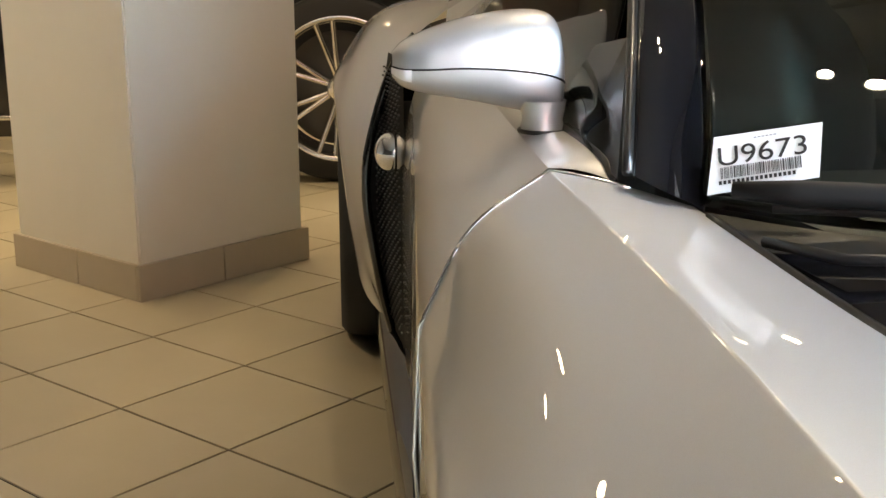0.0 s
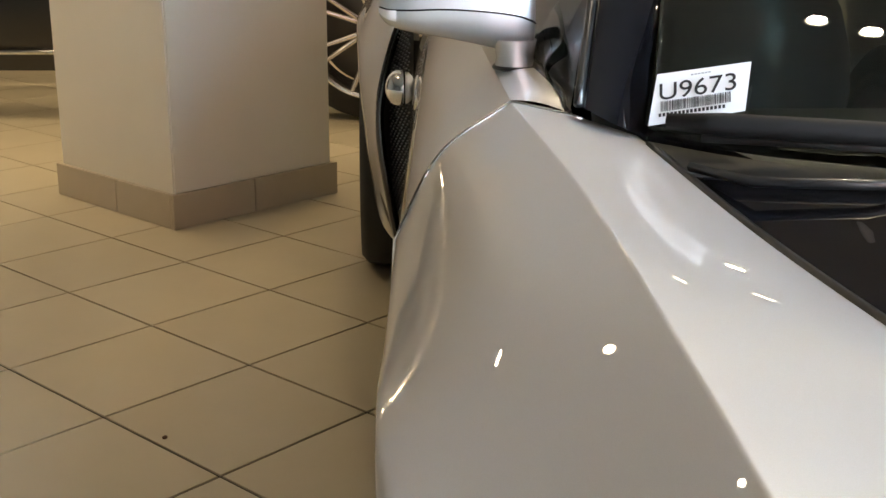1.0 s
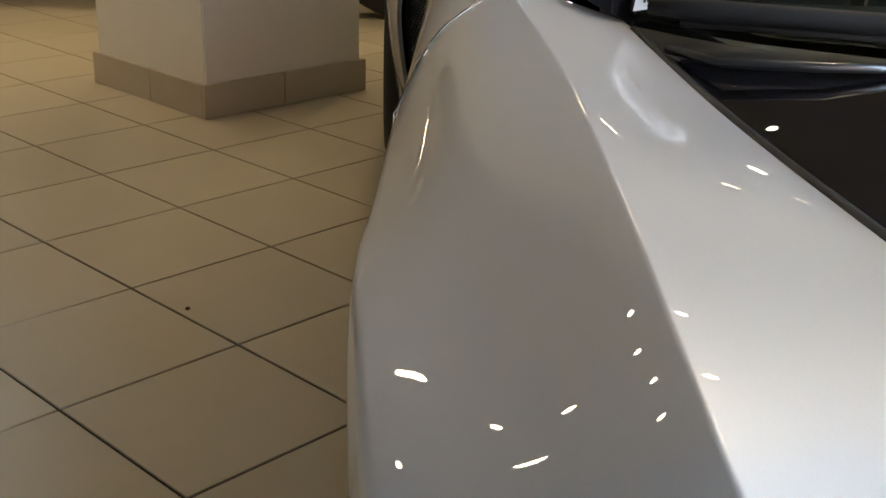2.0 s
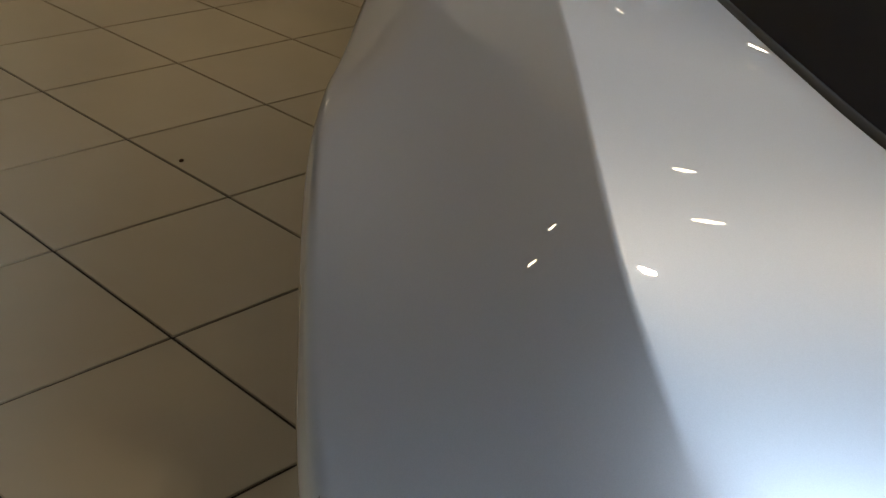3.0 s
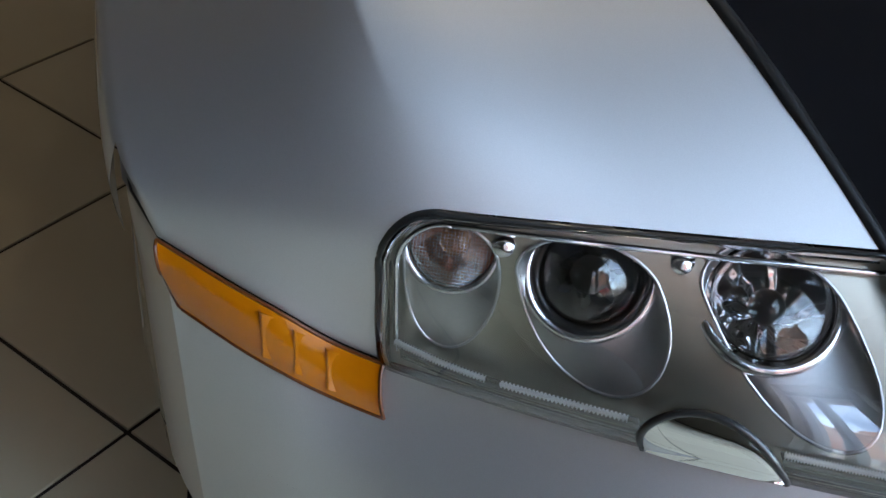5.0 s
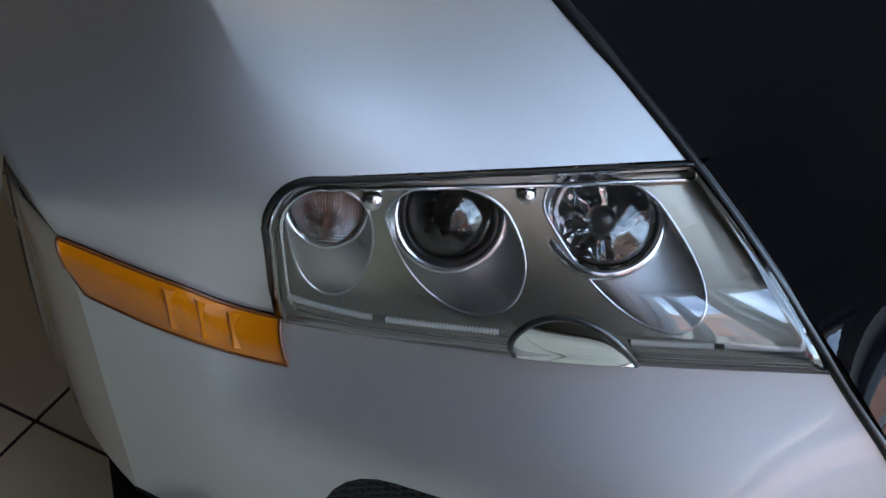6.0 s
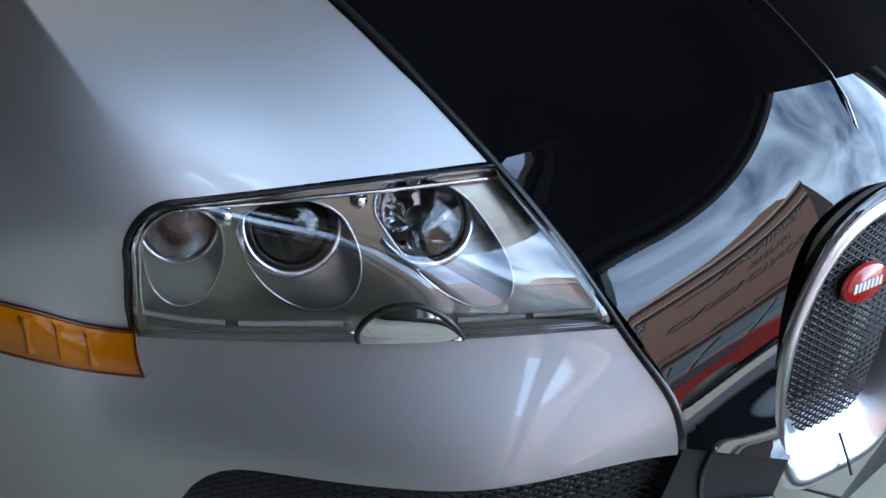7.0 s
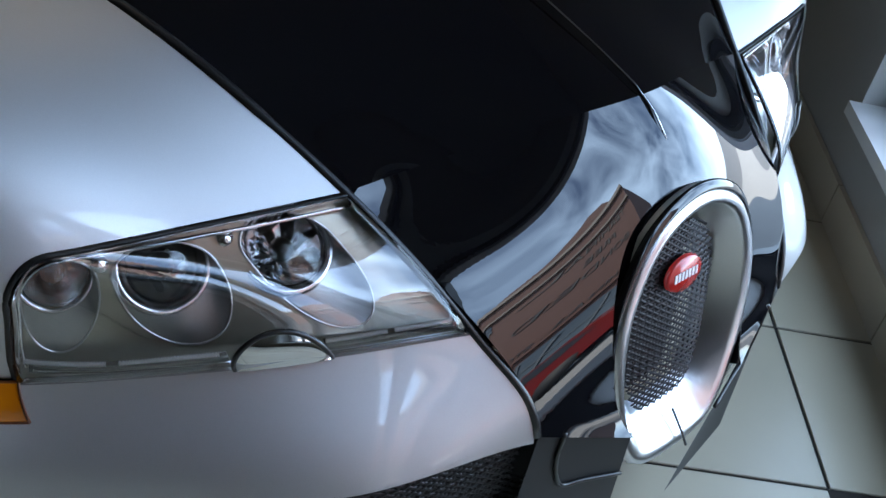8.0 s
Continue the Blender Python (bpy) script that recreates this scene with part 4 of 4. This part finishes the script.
def wheel(parent, centre, R, width, side, spokes, rim_r, twin=0.0, axis="x"):
    """A road wheel; its axle lies along x (or y), and its face looks to the given side of it."""
    turn = Matrix.Translation(centre) @ (pose(0, 0, 0, 0, 90 * side) if axis == "x" else pose(0, 0, 0, 90 if side < 0 else -90))
    def lathe(prof, n=48):
        bm = bmesh.new()
        vs = [[bm.verts.new((r * math.cos(a), r * math.sin(a), h)) for r, h in prof] for a in np.linspace(0, math.tau, n + 1)[:-1]]
        for i in range(n):
            for j in range(len(prof) - 1):
                bm.faces.new((vs[i][j], vs[(i + 1) % n][j], vs[(i + 1) % n][j + 1], vs[i][j + 1]))
        bmesh.ops.recalc_face_normals(bm, faces=bm.faces[:])
        bm.transform(turn)
        return bm
    w = width / 2
    tyre = part("wheel", lathe([(rim_r, -w), (R - 0.03, -w * 1.02), (R - 0.006, -w * 0.9), (R, -w * 0.6), (R - 0.006, -w * 0.3), (R, -w * 0.25), (R, w * 0.25), (R - 0.006, w * 0.3), (R, w * 0.6), (R - 0.006, w * 0.9), (R - 0.03, w * 1.02), (rim_r, w)]), RUBBER, parent, "black road tyre on an alloy wheel")
    part("rim", lathe([(rim_r + 0.006, w), (rim_r - 0.006, w + 0.004), (rim_r - 0.02, w - 0.012), (rim_r - 0.03, w - 0.06), (rim_r - 0.04, -w)]), POLISH, tyre, "polished alloy rim")
    part("hub", lathe([(0.07, w - 0.07), (0.07, w - 0.035), (0.055, w - 0.025), (0.001, w - 0.022)]), POLISH, tyre)
    part("brake", lathe([(rim_r * 0.8, w - 0.11), (rim_r * 0.8, w - 0.09), (0.05, w - 0.09)]), GREYPLASTIC, tyre)
    for k in range(spokes):
        for tw in ((-twin, twin) if twin else (0,)):
            a = k * math.tau / spokes
            bm = bmesh.new()
            for (r0, h0, w0), (r1, h1, w1) in (((0.05, w - 0.045, 0.018), (rim_r - 0.012, w - 0.014, 0.013)),):
                q0, q1 = a + tw * 0.35, a + tw
                p0, p1 = Vector((r0 * math.cos(q0), r0 * math.sin(q0), h0)), Vector((r1 * math.cos(q1), r1 * math.sin(q1), h1))
                d = (p1 - p0).normalized()
                s = d.cross(Vector((0, 0, 1))).normalized()
                vs = []
                for p, ww in ((p0, w0), (p1, w1)):
                    vs.append([bm.verts.new(p + s * ww * x + Vector((0, 0, z))) for x, z in ((-1, -0.03), (-0.9, -0.004), (-0.5, 0.004), (0.5, 0.004), (0.9, -0.004), (1, -0.03))])
                for i in range(5):
                    bm.faces.new((vs[0][i], vs[0][i + 1], vs[1][i + 1], vs[1][i]))
            bmesh.ops.recalc_face_normals(bm, faces=bm.faces[:])
            bm.transform(turn)
            part("spoke", bm, POLISH, tyre)
    return tyre


for side in (-1, 1):
    wheel(car, (X0 + (0.82 + X0) * side, ARCH_Y, 0.325), 0.325, 0.26, side, 10, 0.245)
    wheel(car, (X0 + (0.865 + X0) * side, 3.69, 0.35), 0.35, 0.36, side, 10, 0.26)

# ---- cabin
BASE = [(-.668, 1.445, .840), (-.54, 1.325, .838), (-.30, 1.235, .834), (X0, 1.195, .838)]
SECOND = [(-.648, 1.515, .935), (-.535, 1.480, .955), (-.30, 1.405, .955), (X0, 1.37, .955)]
TOP = [(-.515, 2.10, 1.155), (-.42, 2.03, 1.175), (-.22, 1.97, ROOF_Z), (X0, 1.95, ROOF_Z + .005)]
wu = np.linspace(0, 3, 25)
rows3 = np.stack([spline(BASE, wu), spline(SECOND, wu), (spline(SECOND, wu) * 0.45 + spline(TOP, wu) * 0.55) + np.array([0, -0.02, 0.02]), spline(TOP, wu)], 1)
half = np.stack([spline(q, np.linspace(0, 3, 25)) for q in rows3], 1)
screen = np.concatenate([half, mirror(half)[:, ::-1][:, 1:]], 1)
ws = part("windscreen", sheet(screen, 0.004), TINT, car, "curved tinted windscreen")
ws.visible_shadow = False
ROOF = np.stack([np.concatenate([t, mirror(t)[::-1][1:]]) for t in [spline([(X0 + (x - X0) * k, y, z) for x, y, z in
        ((-.515, yy, 1.155 - dz), (-.42, yy - 0.05 * (yy < 2.3), 1.175 - dz), (-.22, yy - 0.1 * (yy < 2.3), ROOF_Z - dz), (X0, yy - 0.12 * (yy < 2.3), ROOF_Z + .005 - dz))], wu)
        for yy, dz, k in ((2.10, 0, 1), (2.5, -0.004, 1), (2.9, 0.03, 1.0), (3.4, 0.10, 1.05), (3.9, 0.19, 1.1), (4.38, 0.30, 1.1))]])
part("roof", sheet(ROOF), BLACK, car, "glossy black roof and rear deck")
for side in (-1, 1):
    fx = (lambda P: np.array(P, float)) if side < 0 else mirror
    A_OUT = spline([(-.742, 1.455, .874), (-.700, 1.62, 1.000), (-.640, 1.86, 1.110), (-.560, 2.15, 1.165)], np.linspace(0, 3, 19))
    A_IN = spline([(-.668, 1.440, .838), (-.630, 1.60, .985), (-.575, 1.84, 1.105), (-.512, 2.12, 1.158)], np.linspace(0, 3, 19))
    mids = (A_OUT + A_IN) / 2 + np.array([-0.012, -0.018, 0.006])
    P_ = np.stack([spline(np.array([A_OUT[k] + np.array([.012, .02, -.01]), A_OUT[k], mids[k], A_IN[k], A_IN[k] + np.array([.006, .012, -.012])]), np.linspace(0, 4, 17)) for k in range(19)])
    part("windscreen_pillar", sheet(fx(P_), 0, side > 0), BLACK, car, "glossy black windscreen pillar")
    part("pillar_bead", tube(fx(A_OUT + np.array([-.004, -.004, .002])), 0.006, 8), TRIM, car)
    belt = spline([(-.749, 1.480, .860), (-.757, 1.57, .884), (-.80, 2.0, .915), (-.80, 2.64, .95)], np.linspace(0, 3, 22))
    up = spline([(-.741, 1.485, .868), (-.735, 1.60, .935), (-.60, 2.05, 1.13), (-.58, 2.64, 1.15)], np.linspace(0, 3, 22))
    sg = part("side_window", sheet(fx(np.stack([belt * (1 - v) + up * v + np.array([-.02, 0, 0]) * math.sin(math.pi * v) for v in np.linspace(0, 1, 7)], 1)[6:]), 0.003, side > 0), TINT, car, "tinted side window")
    sg.visible_shadow = False
    shelf = spline([(-.820, 1.504, .873), (-.832, 2.00, .910), (-.828, 2.64, .945)], np.interp(np.linspace(0, 3, 22), [0, 1, 2, 3], [0, 0.16, 1, 2]))
    part("door_shoulder", sheet(fx(np.stack([shelf * (1 - v) + belt * v + np.array([0, 0, .005]) * math.sin(math.pi * v) for v in np.linspace(0, 1, 6)], 1)), 0, side > 0), SILVER, car)
    part("window_seal", tube(fx(belt + np.array([-.003, 0, .002])), 0.005, 6), TRIM, car)
    part("cheek", sheet(fx(np.stack([spline([(-.58, 2.64, 1.15), (-.60, 3.2, 1.07), (-.62, 4.3, .90)], np.linspace(0, 2, 12)), spline([(-.828, 2.64, .945), (-.78, 3.0, 1.02), (-.62, 4.35, .93)], np.linspace(0, 2, 12))], 1)), 0, side > 0), SILVER, car)
    tri = [(-.752, 1.468, .866), (-.768, 1.60, .887), (-.778, 1.72, .894), (-.724, 1.72, .990), (-.706, 1.63, 1.004)]
    bm = bmesh.new()
    bm.faces.new([bm.verts.new(p) for p in fx(tri)])
    part("mirror_sail", bm, TRIM, car, "black corner panel in front of the side window", smooth=False)
bm = bmesh.new()
bm.faces.new([bm.verts.new(p) for p in ((-.62, 4.36, .92), (.52, 4.36, .92), (.73, 4.40, .70), (.73, 4.40, .30), (-.83, 4.40, .30), (-.83, 4.40, .70))])
part("tail", bm, BLACK, car, smooth=False)
part("underbody", sheet([[(-.9, 0.35, .18), (.8, 0.35, .18)], [(-.9, 4.35, .18), (.8, 4.35, .18)]]), DARK, car)
part("cabin_floor", sheet([[(-.7, 1.25, .55), (.7, 1.25, .55)], [(-.7, 3.0, .55), (.7, 3.0, .55)]]), DARK, car)
part("dashboard", sheet([[(x * k, y, z) for x in np.linspace(-.6, .6, 7)] for y, z, k in ((1.30, .80, .8), (1.55, .83, 1), (1.75, .82, 1.05), (1.80, .62, 1.05))]), GREYPLASTIC, car, "dark dashboard behind the windscreen")
bm = bmesh.new()
bmesh.ops.create_uvsphere(bm, u_segments=20, v_segments=12, radius=1, matrix=Matrix.Translation((-.36, 2.2, .78)) @ Matrix.Diagonal((.24, .12, .30, 1)))
part("seat", bm, GREYPLASTIC, car, "dark leather seat")
# cowl and wipers
cowl_in = np.stack([spline(BASE, wu)[:, :] + np.array([0, 0.015, -0.008])] * 1)[0]
front_edge = np.stack([np.interp(np.linspace(0, 1, 25), np.linspace(0, 1, 33), hood[5][:33, k]) for k in range(3)], 1) + np.array([0, 0, -0.012])
cowl_half = np.stack([front_edge * (1 - v) + cowl_in * v for v in np.linspace(-0.1, 1, 6)])
part("cowl", sheet(np.concatenate([cowl_half, mirror(cowl_half)[:, ::-1][:, 1:]], 1), 0), TRIM, car, "black plastic cowl under the windscreen")
both_tube("hood_corner", [(-.640, 1.33, .828), (-.60, 1.24, .832), (-.50, 1.20, .838), (-.36, 1.19, .842)], 0.006, TRIM)
part("wiper", tube([(-.655, 1.385, .868), (-.60, 1.352, .870), (-.45, 1.285, .872), (-.20, 1.205, .872), (.10, 1.16, .87), (.40, 1.20, .87)], [0.009, .0135, .0135, .013, .010, .007], 10), WIPER, car, "black wiper arm lying along the screen")
part("wiper_blade", tube([(-.62, 1.368, .853), (-.45, 1.295, .856), (-.20, 1.215, .856), (.10, 1.17, .855)], 0.006, 6), RUBBER, car)


# ---- door mirrors
def door_mirror(side):
    fx = (lambda P: np.array(P, float)) if side < 0 else mirror
    st = [(-.978, .955, .985, .012), (-.965, .943, .998, .034), (-.935, .934, 1.012, .048), (-.890, .927, 1.026, .056), (-.840, .917, 1.034, .060), (-.800, .908, 1.034, .058), (-.780, .905, 1.022, .050), (-.771, .915, .995, .030)]
    S = spline(st[0:1] and [(a, b, c) for a, b, c, d in st], np.linspace(0, 7, 36))
    D = np.interp(np.linspace(0, 7, 36), range(8), [d for *_, d in st])
    seam = 0.945
    def shell(a0, a1):
        P = []
        for (x, zb, zt), d in zip(S, D):
            zc, hz = (zb + zt) / 2, (zt - zb) / 2
            row = []
            for a in np.linspace(a0, a1, 17):
                ca, sa = math.cos(a), math.sin(a)
                row.append((x, 1.70 - d * math.copysign(abs(ca) ** 0.8, ca), zc + hz * math.copysign(abs(sa) ** 0.85, sa)))
            P.append(row)
        return np.array(P)
    up = part("door_mirror", sheet(fx(shell(-0.10, math.pi * 0.75)), 0, side > 0), SILVER, car, "silver door mirror on a short foot")
    lo = shell(-math.pi * 0.75, -0.13)
    part("lower_shell", sheet(fx(lo), 0, side > 0), SILVER, up)
    part("shell_seam", tube(fx(np.array([(a + b) / 2 + np.array([0, 0.001, 0]) for a, b in zip(shell(-0.10, 1)[:, 0], lo[:, -1])])), 0.0017, 6), DARK, up)
    part("mirror_glass", sheet(fx(np.array([[(x, 1.735, zb + 0.006), (x, 1.735, zt - 0.006)] for x, zb, zt in S[2:-2]])), 0, side < 0), CHROME, up)
    tip = shell(-0.62, -0.12)[0:8]
    part("repeater", sheet(fx(tip + np.array([-.0015, -.002, 0])), 0, side > 0), WHITE, up, "pale indicator lens at the tip")
    P = []
    for a in np.linspace(0, math.tau, 25):
        P.append([(-.797 + (0.025 + w) * math.cos(a), 1.672 + (0.026 + w) * math.sin(a), z) for z, w in ((.880, .004), (.892, .002), (.905, 0.0), (.928, .004))])
    part("mirror_foot", sheet(fx(P), 0, side < 0), SILVER, up)
    part("foot_gasket", tube(fx([(-.797 + 0.028 * math.cos(a), 1.672 + 0.029 * math.sin(a), .891) for a in np.linspace(0, math.tau, 25)]), 0.003, 6, False), TRIM, up)


door_mirror(-1)
door_mirror(1)


# ---- the stock sticker on the windscreen
def sticker():
    tl, tr, bl, br = (Vector(p) for p in ((-.653, 1.458, .9105), (-.558, 1.408, .932), (-.668, 1.425, .855), (-.570, 1.378, .881)))
    ob = tagged(part("sticker", sheet([[tl, bl], [tr, br]], 0), PAPER, None, smooth=False), "white paper stock label with a number and bar code", "label")
    u, v = (tr - tl + br - bl) / 2, (tl - bl + tr - br) / 2
    n = u.cross(v).normalized()
    if n.y > 0:
        n = -n
    mid = (tl + tr + bl + br) / 4
    ux = u.normalized()
    vy = n.cross(ux).normalized()
    frame_m = Matrix(((ux.x, vy.x, n.x, mid.x), (ux.y, vy.y, n.y, mid.y), (ux.z, vy.z, n.z, mid.z), (0, 0, 0, 1)))
    me = text_mesh("U9673", 0.0305)
    me.materials.append(INK)
    t = new("number", me)
    t.parent = ob
    t.matrix_local = frame_m @ Matrix.Translation((-0.002, -0.0022, 0.0012)) @ Matrix.Diagonal((1.13, 1, 0.2, 1))
    bm = bmesh.new()
    rng = random.Random(4)
    x = -0.045
    while x < 0.036:
        w = rng.choice((0.0007, 0.0007, 0.0014))
        box(bm, (w, 0.013, 0.0002), frame_m @ Matrix.Translation((x + w / 2, -0.0105, 0.0012)))
        x += w + rng.choice((0.0007, 0.0007, 0.0014))
    part("bar_code", bm, INK, ob, smooth=False)
    bm = bmesh.new()
    for k in range(17):
        box(bm, (0.0030, 0.0042, 0.0002), frame_m @ Matrix.Translation((-0.046 + k * 0.0046, -0.0212, 0.0012)))
    part("code_bars", bm, INK, ob, smooth=False)
    bm = bmesh.new()
    for k in range(6):
        box(bm, (0.003, 0.0016, 0.0002), frame_m @ Matrix.Translation((-0.008 + k * 0.004, 0.0245, 0.0012)))
    part("top_bars", bm, material("grey_ink", (0.35, 0.35, 0.35), 0.6), ob, smooth=False)


sticker()


# ---------------------------------------------------------------- the dark car behind the pillar
def suv():
    ob = thing("dark_suv", "dark tall car with polished twin-spoke wheels standing behind the pillar", "car", at=(-1.03, 6.25, 0))
    prof = [(0, .26), (-.03, .45), (-.04, .75), (0, 1.0), (.06, 1.1), (.25, 1.62), (.45, 1.7)]
    P = []
    for x in np.linspace(-3.6, 0.85, 90):
        row = []
        for y, z in prof:
            a = 0.56 ** 2 - (x - 0) ** 2
            b = 0.56 ** 2 - (x + 2.9) ** 2
            lim = max(0.48 + math.sqrt(a) if a > 0 else 0, 0.48 + math.sqrt(b) if b > 0 else 0)
            zz = max(z, min(lim, 1.02))
            if x > 0.1 and z > 1.05:
                zz = 1.05 + (z - 1.05) * 0.05
            row.append((x, y, zz))
        P.append(row)
    part("body", sheet(P, 0), SUVPAINT, ob)
    part("far_side", sheet([[(x, 1.25, z) for z in (0.26, 1.0, 1.7)] for x in (-3.6, 0.85)]), SUVPAINT, ob)
    part("sill_strip", tube([(x, -0.05, 0.36) for x in (-2.3, -1.4, -0.6)], 0.014, 8), POLISH, ob, "bright strip along the sill")
    for x in (0, -2.9):
        wheel(ob, (x, 0.10, 0.48), 0.48, 0.26, -1, 7, 0.365, 0.13, "y")


suv()

# ---------------------------------------------------------------- floor tiles
TS, TX, TY, TTH = 0.414, -1.330, 3.979, radians(0.71)
FLOOR_M = Matrix.Translation((TX, TY, 0)) @ pose(0, 0, 0, 0, 0, math.degrees(TTH) - 45)


def floor_tiles():
    # x of FLOOR_M counts the second index, minus y the first
    bm = bmesh.new()
    box(bm, (15.5, 11, 0.1), ROOM @ Matrix.Translation((0, 4.2, -0.0545)))
    base = tagged(part("floor", bm, GROUT, None, smooth=False), "beige ceramic tiled showroom floor with dark joints", "floor", kind="structure")
    def tile(bm, m):
        h, b = TS / 2 - 0.0034, 0.0012
        lo = [bm.verts.new(m @ Vector((x * h, y * h, -0.004))) for x, y in ((-1, -1), (1, -1), (1, 1), (-1, 1))]
        md = [bm.verts.new(m @ Vector((x * h, y * h, -b))) for x, y in ((-1, -1), (1, -1), (1, 1), (-1, 1))]
        hi = [bm.verts.new(m @ Vector((x * (h - b), y * (h - b), 0))) for x, y in ((-1, -1), (1, -1), (1, 1), (-1, 1))]
        for a, c in ((lo, md), (md, hi)):
            for k in range(4):
                bm.faces.new((a[k], a[(k + 1) % 4], c[(k + 1) % 4], c[k]))
        bm.faces.new(hi)
    bm = bmesh.new()
    tile(bm, Matrix.Identity(4))
    one = bpy.data.meshes.new("tile")
    bm.to_mesh(one)
    bm.free()
    one.materials.append(TILE)
    rest = bmesh.new()
    inv = ROOM.inverted()
    near = []
    for i in range(-24, 26):
        for j in range(-24, 26):
            m = FLOOR_M @ Matrix.Translation(((j + 0.5) * TS, (i + 0.5) * TS, 0))
            q = inv @ m.translation
            if not (-7 < q.x < 7 and -WALL_N < q.y < 9):
                continue
            near.append(((m.translation - Vector((-1.0, 1.8, 0))).length, m))
    near.sort(key=lambda a: a[0])
    for k, (d, m) in enumerate(near):
        if k < 300:
            t = new("tile", one)
            t.parent = base
            t.matrix_local = m
        else:
            tile(rest, m)
    r = part("floor_tiles", rest, TILE, base, smooth=False)
    r["kind"] = "stuff"


floor_tiles()


def dirt_speck():
    bm = bmesh.new()
    bmesh.ops.create_icosphere(bm, subdivisions=2, radius=1, matrix=Matrix.Translation((-1.45, 2.40, 0.0018)) @ Matrix.Diagonal((0.006, 0.009, 0.0025, 1)))
    tagged(part("dirt_speck", bm, material("brown_dirt", (0.06, 0.03, 0.015), 0.9)), "tiny brown speck of dirt on the floor tiles", "dirt")


dirt_speck()
